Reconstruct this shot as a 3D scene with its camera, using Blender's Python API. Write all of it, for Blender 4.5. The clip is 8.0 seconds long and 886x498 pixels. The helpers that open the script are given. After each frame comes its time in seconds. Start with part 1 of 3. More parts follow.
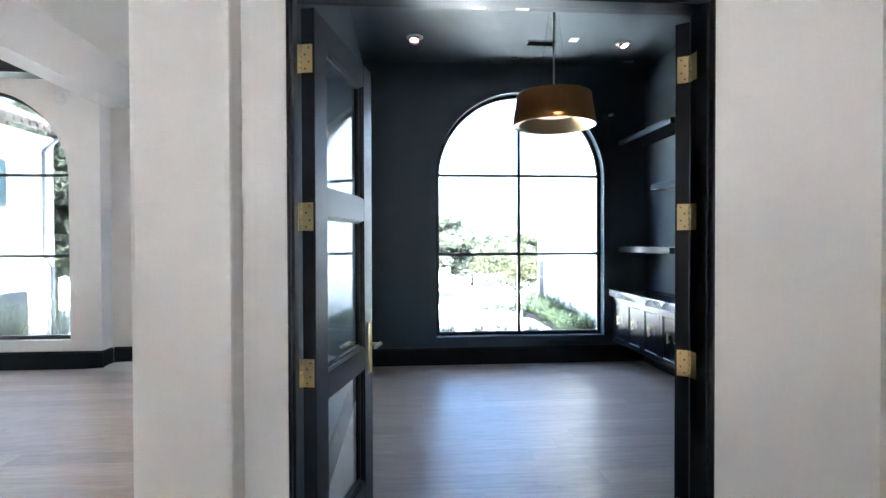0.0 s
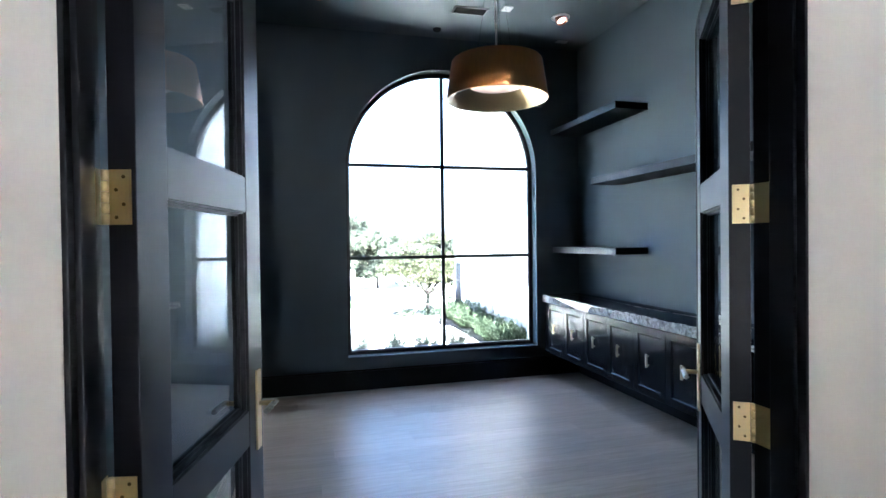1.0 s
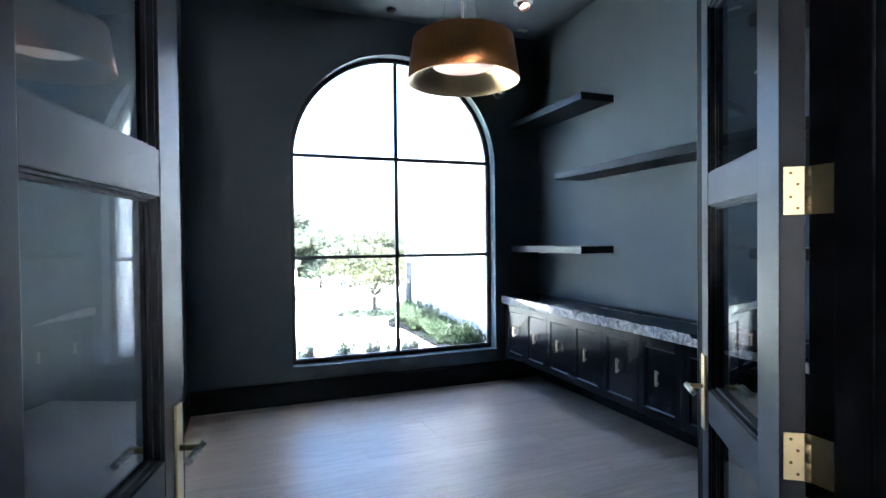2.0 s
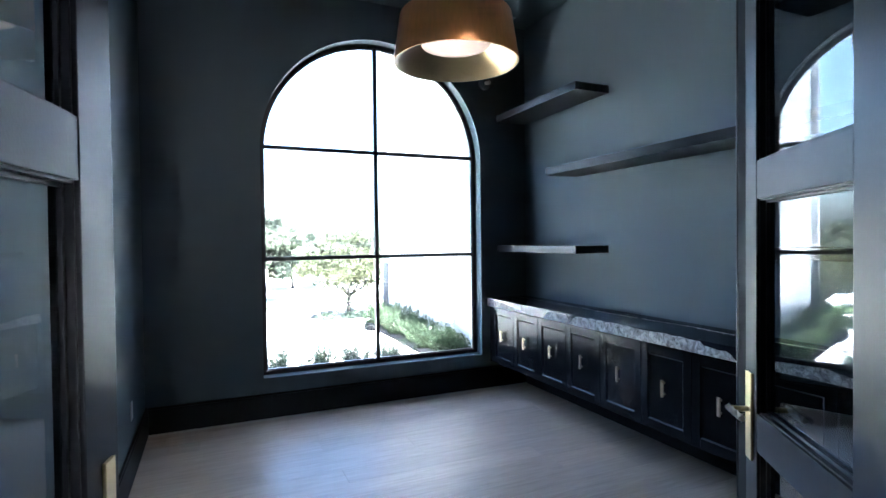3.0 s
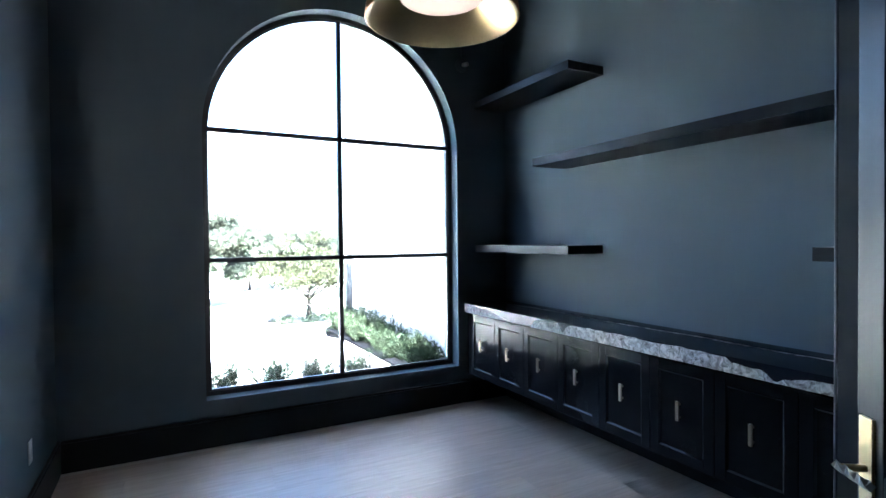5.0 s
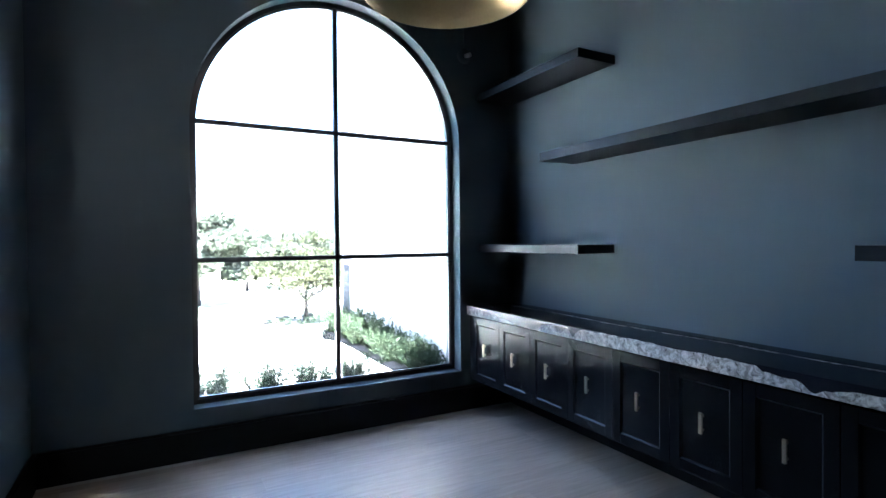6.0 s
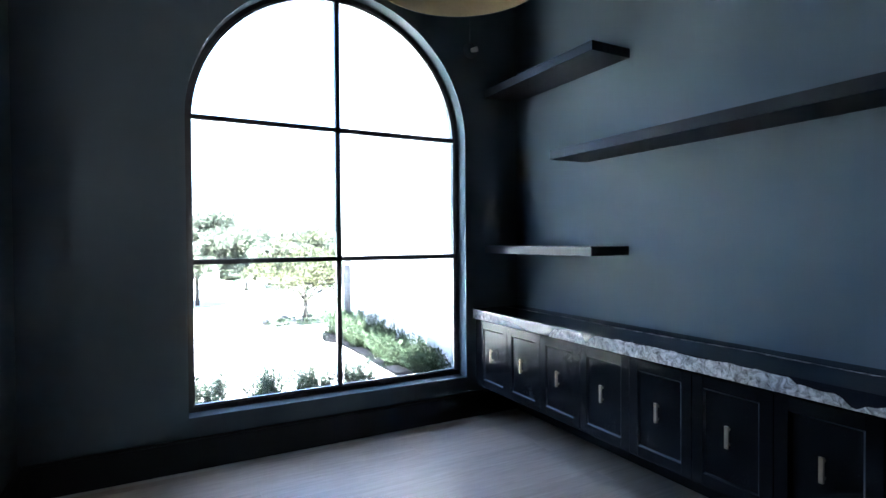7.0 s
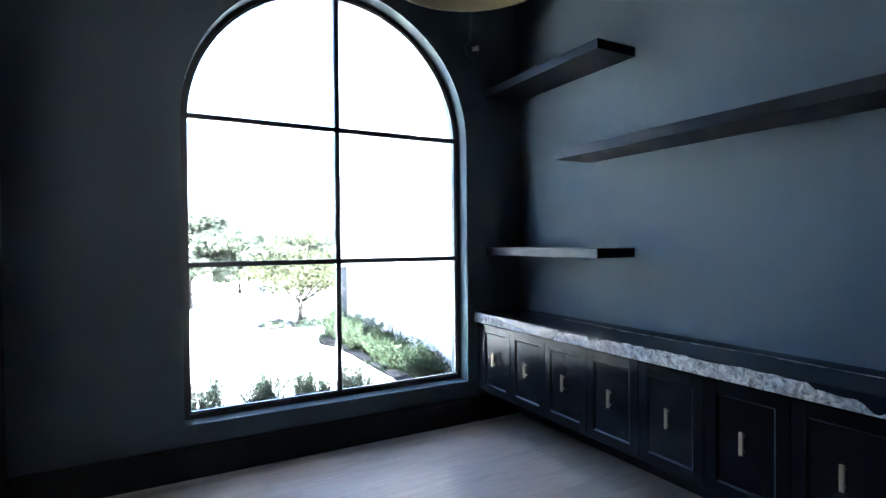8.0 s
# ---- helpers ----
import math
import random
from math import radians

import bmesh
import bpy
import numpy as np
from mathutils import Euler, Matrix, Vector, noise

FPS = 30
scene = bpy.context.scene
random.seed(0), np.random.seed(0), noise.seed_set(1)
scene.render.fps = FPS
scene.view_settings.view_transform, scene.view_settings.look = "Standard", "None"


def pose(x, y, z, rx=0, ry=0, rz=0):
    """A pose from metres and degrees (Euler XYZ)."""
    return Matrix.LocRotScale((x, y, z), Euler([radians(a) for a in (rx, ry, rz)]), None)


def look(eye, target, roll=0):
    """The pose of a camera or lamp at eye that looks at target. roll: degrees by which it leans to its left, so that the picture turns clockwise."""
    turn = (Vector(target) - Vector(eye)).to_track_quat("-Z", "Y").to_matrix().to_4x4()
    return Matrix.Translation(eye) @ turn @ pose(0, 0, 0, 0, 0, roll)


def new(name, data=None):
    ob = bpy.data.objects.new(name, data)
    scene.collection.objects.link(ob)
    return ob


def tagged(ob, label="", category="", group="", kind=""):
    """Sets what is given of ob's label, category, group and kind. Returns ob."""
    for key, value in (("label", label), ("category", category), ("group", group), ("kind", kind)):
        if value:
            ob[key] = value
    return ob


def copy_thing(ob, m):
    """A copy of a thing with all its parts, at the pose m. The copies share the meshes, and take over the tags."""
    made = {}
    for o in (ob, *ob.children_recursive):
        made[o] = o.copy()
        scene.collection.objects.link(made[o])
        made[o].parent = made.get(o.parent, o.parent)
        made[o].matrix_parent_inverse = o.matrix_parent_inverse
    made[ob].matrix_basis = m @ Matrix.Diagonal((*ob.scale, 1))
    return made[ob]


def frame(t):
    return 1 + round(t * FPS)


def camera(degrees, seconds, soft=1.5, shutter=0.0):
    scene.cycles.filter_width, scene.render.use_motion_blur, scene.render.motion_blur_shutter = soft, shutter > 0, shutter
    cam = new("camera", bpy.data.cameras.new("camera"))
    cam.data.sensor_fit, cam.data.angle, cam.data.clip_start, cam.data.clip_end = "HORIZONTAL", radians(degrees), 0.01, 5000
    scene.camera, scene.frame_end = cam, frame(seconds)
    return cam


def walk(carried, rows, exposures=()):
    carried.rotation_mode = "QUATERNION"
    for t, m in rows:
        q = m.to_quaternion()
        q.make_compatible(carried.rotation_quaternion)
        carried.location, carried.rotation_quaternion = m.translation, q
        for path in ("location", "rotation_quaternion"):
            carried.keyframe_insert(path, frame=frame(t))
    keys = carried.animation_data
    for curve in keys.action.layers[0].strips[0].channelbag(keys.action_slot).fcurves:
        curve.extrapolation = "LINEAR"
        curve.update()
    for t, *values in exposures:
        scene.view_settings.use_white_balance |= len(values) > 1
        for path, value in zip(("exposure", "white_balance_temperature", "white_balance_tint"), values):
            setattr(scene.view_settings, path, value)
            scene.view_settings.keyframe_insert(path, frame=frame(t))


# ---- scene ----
cam = camera(80.6, 8.0)
PATH = [
    (0, (-0.017, -0.007, 1.486), (0.132, 1.987, 1.46), -0.2),
    (0.5, (-0.005, 0.633, 1.485), (0.322, 2.605, 1.463), -0.5),
    (1, (-0.038, 0.935, 1.49), (0.473, 2.868, 1.465), -0.7),
    (1.5, (-0.039, 1.138, 1.481), (0.586, 3.037, 1.455), -0.6),
    (2, (-0.033, 1.323, 1.48), (0.68, 3.192, 1.45), -0.6),
    (3.5, (-0.001, 1.81, 1.483), (0.852, 3.619, 1.451), -0.5),
    (4, (-0.007, 1.944, 1.48), (0.902, 3.724, 1.45), -0.3),
    (4.5, (0.053, 2.077, 1.477), (0.988, 3.844, 1.443), -0.5),
    (6, (0.205, 2.393, 1.455), (1.149, 4.156, 1.425), -0.5),
    (6.5, (0.208, 2.493, 1.46), (1.164, 4.25, 1.429), -0.5),
    (7, (0.234, 2.553, 1.468), (1.181, 4.315, 1.436), -0.4),
    (7.5, (0.262, 2.607, 1.473), (1.199, 4.373, 1.442), -0.3),
    (8, (0.219, 2.645, 1.469), (1.186, 4.395, 1.444), -0.5),
]
walk(cam, [(t, look(eye, target, roll)) for t, eye, target, roll in PATH], [(0, 6.15, 5300, 8), (8, 6.15, 5300, 8)])

# ---- daylight ----
SUN_EL, SUN_AZ = radians(74), radians(178)      # azimuth of the sun seen from above, from +y towards +x
world = bpy.data.worlds.new("sky")
scene.world = world
world.use_nodes = True
wn = world.node_tree
sky = wn.nodes.new("ShaderNodeTexSky")
sky.sky_type, sky.sun_disc = "NISHITA", False
sky.sun_elevation, sky.sun_rotation, sky.dust_density = SUN_EL, SUN_AZ, 4.0
wn.links.new(sky.outputs[0], wn.nodes["Background"].inputs[0])
wn.nodes["Background"].inputs[1].default_value = 0.062
sun = new("sun", bpy.data.lights.new("sun", "SUN"))
sun.data.energy, sun.data.angle, sun.data.color = 5.0, radians(0.5), (1.0, 0.95, 0.88)
sun_from = Vector((math.sin(SUN_AZ) * math.cos(SUN_EL), math.cos(SUN_AZ) * math.cos(SUN_EL), math.sin(SUN_EL)))
sun.matrix_world = look(sun_from * 30, (0, 0, 0))


# ---- materials ----
def node(nt, kind, **kw):
    n = nt.nodes.new(kind)
    for k, v in kw.items():
        n.inputs[k.replace("_", " ")].default_value = v
    return n


def ramp(nt, src, stops):
    r = nt.nodes.new("ShaderNodeValToRGB")
    while len(r.color_ramp.elements) < len(stops):
        r.color_ramp.elements.new(0.5)
    for e, (p, c) in zip(r.color_ramp.elements, stops):
        e.position, e.color = p, (*c, 1) if len(c) == 3 else c
    nt.links.new(src, r.inputs[0])
    return r.outputs[0]


def material(name, colour, rough=0.6, metal=0.0, vary=0.1, scale=3.0, grain=60.0, bump=0.02, stretch=(1, 1, 1), rough_vary=0.08, coords="Object", coat=0.0):
    """Paint, plaster, metal: two scales of noise in colour, gloss and relief."""
    m = bpy.data.materials.new(name)
    m.use_nodes = True
    nt = m.node_tree
    b = nt.nodes["Principled BSDF"]
    tc = nt.nodes.new("ShaderNodeTexCoord")
    mp = nt.nodes.new("ShaderNodeMapping")
    mp.inputs["Scale"].default_value = stretch
    nt.links.new(tc.outputs[coords], mp.inputs[0])
    big = node(nt, "ShaderNodeTexNoise", Scale=scale, Detail=4.0)
    fine = node(nt, "ShaderNodeTexNoise", Scale=grain, Detail=3.0)
    for n in (big, fine):
        nt.links.new(mp.outputs[0], n.inputs["Vector"])
    mix = nt.nodes.new("ShaderNodeMath")
    mix.operation = "MULTIPLY_ADD"
    mix.inputs[1].default_value = 0.4
    nt.links.new(fine.outputs[0], mix.inputs[0])
    half = nt.nodes.new("ShaderNodeMath")
    half.operation = "MULTIPLY"
    half.inputs[1].default_value = 0.6
    nt.links.new(big.outputs[0], half.inputs[0])
    nt.links.new(half.outputs[0], mix.inputs[2])
    lo = tuple(c * (1 - vary) for c in colour)
    hi = tuple(min(1, c * (1 + vary)) for c in colour)
    nt.links.new(ramp(nt, mix.outputs[0], [(0.3, lo), (0.7, hi)]), b.inputs["Base Color"])
    r = nt.nodes.new("ShaderNodeMapRange")
    r.inputs["To Min"].default_value, r.inputs["To Max"].default_value = max(0.02, rough - rough_vary), min(1, rough + rough_vary)
    nt.links.new(mix.outputs[0], r.inputs[0])
    nt.links.new(r.outputs[0], b.inputs["Roughness"])
    b.inputs["Metallic"].default_value = metal
    b.inputs["Coat Weight"].default_value = coat
    if bump:
        bp = node(nt, "ShaderNodeBump", Strength=bump * 10, Distance=0.002)
        nt.links.new(fine.outputs[0], bp.inputs["Height"])
        nt.links.new(bp.outputs[0], b.inputs["Normal"])
    return m


def emitter(name, colour, strength):
    m = bpy.data.materials.new(name)
    m.use_nodes = True
    b = m.node_tree.nodes["Principled BSDF"]
    b.inputs["Base Color"].default_value = (*colour, 1)
    b.inputs["Emission Color"].default_value = (*colour, 1)
    b.inputs["Emission Strength"].default_value = strength
    return m


def glass(name, tint=(1, 1, 1), ior=1.5):
    m = bpy.data.materials.new(name)
    m.use_nodes = True
    b = m.node_tree.nodes["Principled BSDF"]
    b.inputs["Base Color"].default_value = (*tint, 1)
    b.inputs["Roughness"].default_value = 0.0
    b.inputs["IOR"].default_value = ior
    b.inputs["Transmission Weight"].default_value = 1.0
    return m


def plank_wood(name):
    """Grey-brown oiled oak: tone per plank, long grain along x."""
    m = bpy.data.materials.new(name)
    m.use_nodes = True
    nt = m.node_tree
    b = nt.nodes["Principled BSDF"]
    tc = nt.nodes.new("ShaderNodeTexCoord")
    info = nt.nodes.new("ShaderNodeObjectInfo")
    isl = nt.nodes.new("ShaderNodeNewGeometry")
    add = nt.nodes.new("ShaderNodeMath")
    nt.links.new(info.outputs["Random"], add.inputs[0])
    nt.links.new(isl.outputs["Random Per Island"], add.inputs[1])
    shift = nt.nodes.new("ShaderNodeVectorMath")
    shift.operation = "ADD"
    comb = nt.nodes.new("ShaderNodeCombineXYZ")
    times = nt.nodes.new("ShaderNodeMath")
    times.operation = "MULTIPLY"
    times.inputs[1].default_value = 31.0
    nt.links.new(add.outputs[0], times.inputs[0])
    nt.links.new(times.outputs[0], comb.inputs[2])
    nt.links.new(tc.outputs["Object"], shift.inputs[0])
    nt.links.new(comb.outputs[0], shift.inputs[1])
    mp = nt.nodes.new("ShaderNodeMapping")
    mp.inputs["Scale"].default_value = (0.9, 14, 1)
    nt.links.new(shift.outputs[0], mp.inputs[0])
    grain = node(nt, "ShaderNodeTexNoise", Scale=4.0, Detail=6.0, Roughness=0.6, Distortion=0.6)
    nt.links.new(mp.outputs[0], grain.inputs["Vector"])
    mp2 = nt.nodes.new("ShaderNodeMapping")
    mp2.inputs["Scale"].default_value = (6, 160, 1)
    nt.links.new(shift.outputs[0], mp2.inputs[0])
    pores = node(nt, "ShaderNodeTexNoise", Scale=2.0, Detail=2.0)
    nt.links.new(mp2.outputs[0], pores.inputs["Vector"])
    base = ramp(nt, grain.outputs[0], [(0.3, (0.52, 0.42, 0.335)), (0.5, (0.61, 0.51, 0.425)), (0.72, (0.69, 0.595, 0.51))])
    hsv = nt.nodes.new("ShaderNodeHueSaturation")
    tone = nt.nodes.new("ShaderNodeMapRange")
    tone.inputs["From Max"].default_value = 2.0
    tone.inputs["To Min"].default_value, tone.inputs["To Max"].default_value = 0.80, 1.16
    nt.links.new(add.outputs[0], tone.inputs[0])
    nt.links.new(tone.outputs[0], hsv.inputs["Value"])
    nt.links.new(base, hsv.inputs["Color"])
    nt.links.new(hsv.outputs[0], b.inputs["Base Color"])
    r = nt.nodes.new("ShaderNodeMapRange")
    r.inputs["To Min"].default_value, r.inputs["To Max"].default_value = 0.34, 0.46
    nt.links.new(pores.outputs[0], r.inputs[0])
    nt.links.new(r.outputs[0], b.inputs["Roughness"])
    bp = node(nt, "ShaderNodeBump", Strength=0.05, Distance=0.001)
    nt.links.new(pores.outputs[0], bp.inputs["Height"])
    nt.links.new(bp.outputs[0], b.inputs["Normal"])
    return m


def black_stone(name):
    """Polished black stone with a raw white seam along its front edge and thin white veins on top."""
    m = bpy.data.materials.new(name)
    m.use_nodes = True
    nt = m.node_tree
    b = nt.nodes["Principled BSDF"]
    tc = nt.nodes.new("ShaderNodeTexCoord")
    sep = nt.nodes.new("ShaderNodeSeparateXYZ")
    nt.links.new(tc.outputs["Object"], sep.inputs[0])

    def math2(op, a, c):
        n = nt.nodes.new("ShaderNodeMath")
        n.operation = op
        for k, v in enumerate((a, c)):
            if isinstance(v, (int, float)):
                n.inputs[k].default_value = v
            else:
                nt.links.new(v, n.inputs[k])
        return n.outputs[0]

    along = nt.nodes.new("ShaderNodeCombineXYZ")
    nt.links.new(sep.outputs[1], along.inputs[1])
    slow = node(nt, "ShaderNodeTexNoise", Scale=1.15, Detail=1.0)
    nt.links.new(along.outputs[0], slow.inputs["Vector"])
    jag = node(nt, "ShaderNodeTexNoise", Scale=14.0, Detail=4.0)
    nt.links.new(tc.outputs["Object"], jag.inputs["Vector"])
    # height of the pale seam over the slab's underside, along the slab's length
    span = math2("DIVIDE", math2("SUBTRACT", sep.outputs[1], 2.2), 4.06)
    rise = ((2.3, 0.7), (2.9, 0.4), (3.1, 0.8), (3.4, 0.6), (3.50, 0.3), (3.54, 0.0), (3.585, 0.56), (3.74, 0.66), (3.77, 0.92), (4.03, 1.0), (4.20, 0.9), (4.35, 1.0), (4.66, 0.97), (4.86, 0.9), (4.915, 0.6), (4.935, 0.0), (4.99, 0.9), (5.225, 0.75), (5.275, 0.35), (5.285, 0.0), (5.55, 0.0), (5.57, 0.15), (5.77, 0.45), (5.975, 0.8), (6.18, 1.0))
    tall = ramp(nt, span, [((y - 2.2) / 4.06, (h, h, h)) for y, h in rise])
    edge = math2("ADD", math2("MULTIPLY", tall, 0.078), math2("MULTIPLY", math2("SUBTRACT", jag.outputs[0], 0.5), 0.018))
    front = math2("MULTIPLY", math2("LESS_THAN", sep.outputs[0], 0.004), math2("GREATER_THAN", tall, 0.03))
    seam = math2("MULTIPLY", math2("LESS_THAN", sep.outputs[2], edge), front)
    vein_pos = math2("ADD", 0.32, math2("MULTIPLY", math2("SUBTRACT", slow.outputs[0], 0.5), 0.10))
    wob = math2("MULTIPLY", math2("SUBTRACT", jag.outputs[0], 0.5), 0.03)
    dist = math2("ABSOLUTE", math2("ADD", math2("SUBTRACT", sep.outputs[0], vein_pos), wob), 0)
    vein = math2("LESS_THAN", dist, math2("MULTIPLY", math2("SUBTRACT", jag.outputs[0], 0.25), 0.040))
    rock = node(nt, "ShaderNodeTexNoise", Scale=26.0, Detail=8.0, Roughness=0.7, Distortion=1.2)
    nt.links.new(tc.outputs["Object"], rock.inputs["Vector"])
    pale = ramp(nt, rock.outputs[0], [(0.34, (0.06, 0.055, 0.05)), (0.47, (0.32, 0.30, 0.275)), (0.62, (0.66, 0.63, 0.58))])
    mask = math2("MAXIMUM", seam, math2("MULTIPLY", vein, 0.85))
    mix = nt.nodes.new("ShaderNodeMix")
    mix.data_type = "RGBA"
    mix.inputs[6].default_value = (0.010, 0.011, 0.014, 1)
    nt.links.new(mask, mix.inputs[0])
    nt.links.new(pale, mix.inputs[7])
    nt.links.new(mix.outputs[2], b.inputs["Base Color"])
    b.inputs["Specular IOR Level"].default_value = 0.13
    nt.links.new(math2("ADD", 0.16, math2("MULTIPLY", seam, 0.5)), b.inputs["Roughness"])
    bp = node(nt, "ShaderNodeBump", Distance=0.006)
    nt.links.new(math2("MULTIPLY", rock.outputs[0], seam), bp.inputs["Height"])
    bp.inputs["Strength"].default_value = 0.6
    nt.links.new(bp.outputs[0], b.inputs["Normal"])
    return m


def foliage(name, dark, light):
    m = bpy.data.materials.new(name)
    m.use_nodes = True
    nt = m.node_tree
    b = nt.nodes["Principled BSDF"]
    g = nt.nodes.new("ShaderNodeNewGeometry")
    nt.links.new(ramp(nt, g.outputs["Random Per Island"], [(0.0, dark), (0.7, light), (1.0, tuple(c * 1.3 for c in light))]), b.inputs["Base Color"])
    b.inputs["Roughness"].default_value = 0.55
    b.inputs["Specular IOR Level"].default_value = 0.25
    thin = nt.nodes.new("ShaderNodeBsdfTranslucent")
    nt.links.new(b.inputs["Base Color"].links[0].from_socket, thin.inputs["Color"])
    both = nt.nodes.new("ShaderNodeMixShader")
    both.inputs[0].default_value = 0.55
    nt.links.new(b.outputs[0], both.inputs[1])
    nt.links.new(thin.outputs[0], both.inputs[2])
    nt.links.new(both.outputs[0], nt.nodes["Material Output"].inputs["Surface"])
    return m


M_SLATE = material("slate_paint", (0.070, 0.091, 0.105), 0.62, vary=0.06, scale=1.2, grain=180, bump=0.012)
M_SLATE.node_tree.nodes["Principled BSDF"].inputs["Specular IOR Level"].default_value = 0.35
M_SLATE_CEIL = material("slate_ceiling_paint", (0.064, 0.081, 0.091), 0.62, vary=0.05, scale=1.0, grain=160, bump=0.012)
M_WHITE = material("white_plaster", (0.72, 0.685, 0.64), 0.7, vary=0.03, scale=1.5, grain=120, bump=0.015)
M_BLACK = material("black_satin_paint", (0.011, 0.011, 0.014), 0.36, vary=0.15, scale=5, grain=140, bump=0.008, rough_vary=0.05)
M_BLACK.node_tree.nodes["Principled BSDF"].inputs["Specular IOR Level"].default_value = 0.23
M_CAB = material("black_cabinet_lacquer", (0.005, 0.005, 0.005), 0.26, vary=0.15, scale=5, grain=150, bump=0.006, rough_vary=0.05)
M_SHELF = material("black_stained_oak", (0.006, 0.006, 0.007), 0.42, vary=0.25, scale=3, grain=40, bump=0.02, stretch=(18, 1, 18), rough_vary=0.08)
M_SHELF.node_tree.nodes["Principled BSDF"].inputs["Specular IOR Level"].default_value = 0.2
M_CAB.node_tree.nodes["Principled BSDF"].inputs["Specular IOR Level"].default_value = 0.09
M_SKIRTING = material("black_skirting_paint", (0.008, 0.008, 0.009), 0.5, vary=0.15, scale=5, grain=140, bump=0.008, rough_vary=0.05)
M_SKIRTING.node_tree.nodes["Principled BSDF"].inputs["Specular IOR Level"].default_value = 0.16
M_BRONZE_FRAME = material("black_metal_frame", (0.012, 0.012, 0.013), 0.4, vary=0.1, grain=90, bump=0.005)
M_BRASS = material("satin_brass", (0.68, 0.54, 0.30), 0.36, metal=1.0, vary=0.08, scale=8, grain=200, bump=0.004)
M_PULL = material("champagne_bronze", (0.50, 0.40, 0.27), 0.35, metal=1.0, vary=0.08, scale=8, grain=200, bump=0.004)
M_SHADE = material("aged_brass_shade", (0.80, 0.34, 0.13), 0.38, metal=1.0, vary=0.14, scale=5, grain=70, bump=0.006, stretch=(1, 1, 0.15))
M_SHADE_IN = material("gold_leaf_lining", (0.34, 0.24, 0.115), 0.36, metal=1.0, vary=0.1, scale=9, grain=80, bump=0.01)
M_NICKEL = material("polished_nickel", (0.82, 0.80, 0.76), 0.3, metal=1.0, vary=0.04, grain=120, bump=0.0)
M_PLASTIC = material("white_plastic", (0.72, 0.71, 0.69), 0.4, vary=0.03, grain=150, bump=0.004)
M_GREY = material("grey_grille_metal", (0.10, 0.11, 0.12), 0.5, vary=0.1, grain=150, bump=0.004)
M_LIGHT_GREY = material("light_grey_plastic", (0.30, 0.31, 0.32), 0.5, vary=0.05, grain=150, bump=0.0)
M_SOOT = material("matt_black_metal", (0.012, 0.013, 0.014), 0.75, vary=0.1, grain=150, bump=0.0)
M_SOOT.node_tree.nodes["Principled BSDF"].inputs["Specular IOR Level"].default_value = 0.1
M_COPPER = material("copper_baffle", (0.42, 0.20, 0.12), 0.35, metal=1.0, vary=0.1, grain=150, bump=0.004)
M_SCREW = material("dark_brass_screw", (0.16, 0.11, 0.05), 0.4, metal=1.0, vary=0.1, grain=150, bump=0.0)
M_GLOW = emitter("lit_diffuser", (1.0, 0.70, 0.50), 0.0115)
M_SPOT = emitter("lit_lamp_face", (1.0, 0.80, 0.62), 0.3)
# tint of both window glasses stands in for a lower exposure outdoors
M_GLASS = glass("view_dimming_glass", (0.50, 0.52, 0.52))
M_DARK_VIEW_GLASS = glass("dark_view_glass", (0.17, 0.18, 0.18))
M_DOOR_GLASS = glass("grey_door_glass", (0.60, 0.64, 0.65), 1.38)
M_FLOOR = plank_wood("grey_oak_planks")
M_STONE = black_stone("black_stone_slab")
M_SUBFLOOR = material("subfloor", (0.05, 0.045, 0.04), 0.8)
M_BEAM = material("dark_wood_beam", (0.022, 0.017, 0.014), 0.5, vary=0.3, scale=3, grain=40, bump=0.03, stretch=(14, 1, 14))
M_STUCCO = material("white_stucco", (0.54, 0.535, 0.52), 0.85, vary=0.04, scale=0.8, grain=60, bump=0.05)
M_CONCRETE = material("pale_concrete", (0.66, 0.63, 0.57), 0.85, vary=0.08, scale=0.4, grain=30, bump=0.03)
M_LAWN = material("lawn", (0.075, 0.105, 0.038), 0.9, vary=0.3, scale=0.7, grain=25, bump=0.08)
M_MULCH = material("dark_mulch", (0.007, 0.007, 0.008), 0.95, vary=0.5, scale=6, grain=70, bump=0.2)
M_MULCH.node_tree.nodes["Principled BSDF"].inputs["Specular IOR Level"].default_value = 0.05
M_BARK = material("grey_bark", (0.055, 0.045, 0.036), 0.9, vary=0.3, scale=6, grain=40, bump=0.1)
# grey that carries the shade on the wing's corner strip
M_STRIP_SHADE = material("strip_shade_grey", (0.07, 0.075, 0.085), 0.6, vary=0.08, grain=60, bump=0.0)
# colour of a white pipe with its shade mixed in
M_PIPE_SHADE = material("pipe_shade_grey", (0.16, 0.16, 0.165), 0.6, vary=0.06, grain=60, bump=0.0)
M_TWIG = material("green_twigs", (0.035, 0.04, 0.02), 0.8, vary=0.2, grain=40, bump=0.0)
M_LEAF = foliage("yellow_green_leaves", (0.036, 0.039, 0.018), (0.078, 0.080, 0.042))
M_HEDGE = foliage("hedge_leaves", (0.016, 0.029, 0.014), (0.050, 0.068, 0.033))
M_SHRUB = foliage("grey_green_leaves", (0.060, 0.078, 0.046), (0.118, 0.138, 0.088))
# far leaves paled towards grey: the haze is put into their colour
M_HAZED_WOOD = foliage("hazed_woodland_leaves", (0.080, 0.090, 0.064), (0.104, 0.112, 0.080))
M_ROCK = material("bed_stones", (0.12, 0.115, 0.105), 0.85, vary=0.3, scale=3, grain=25, bump=0.1)
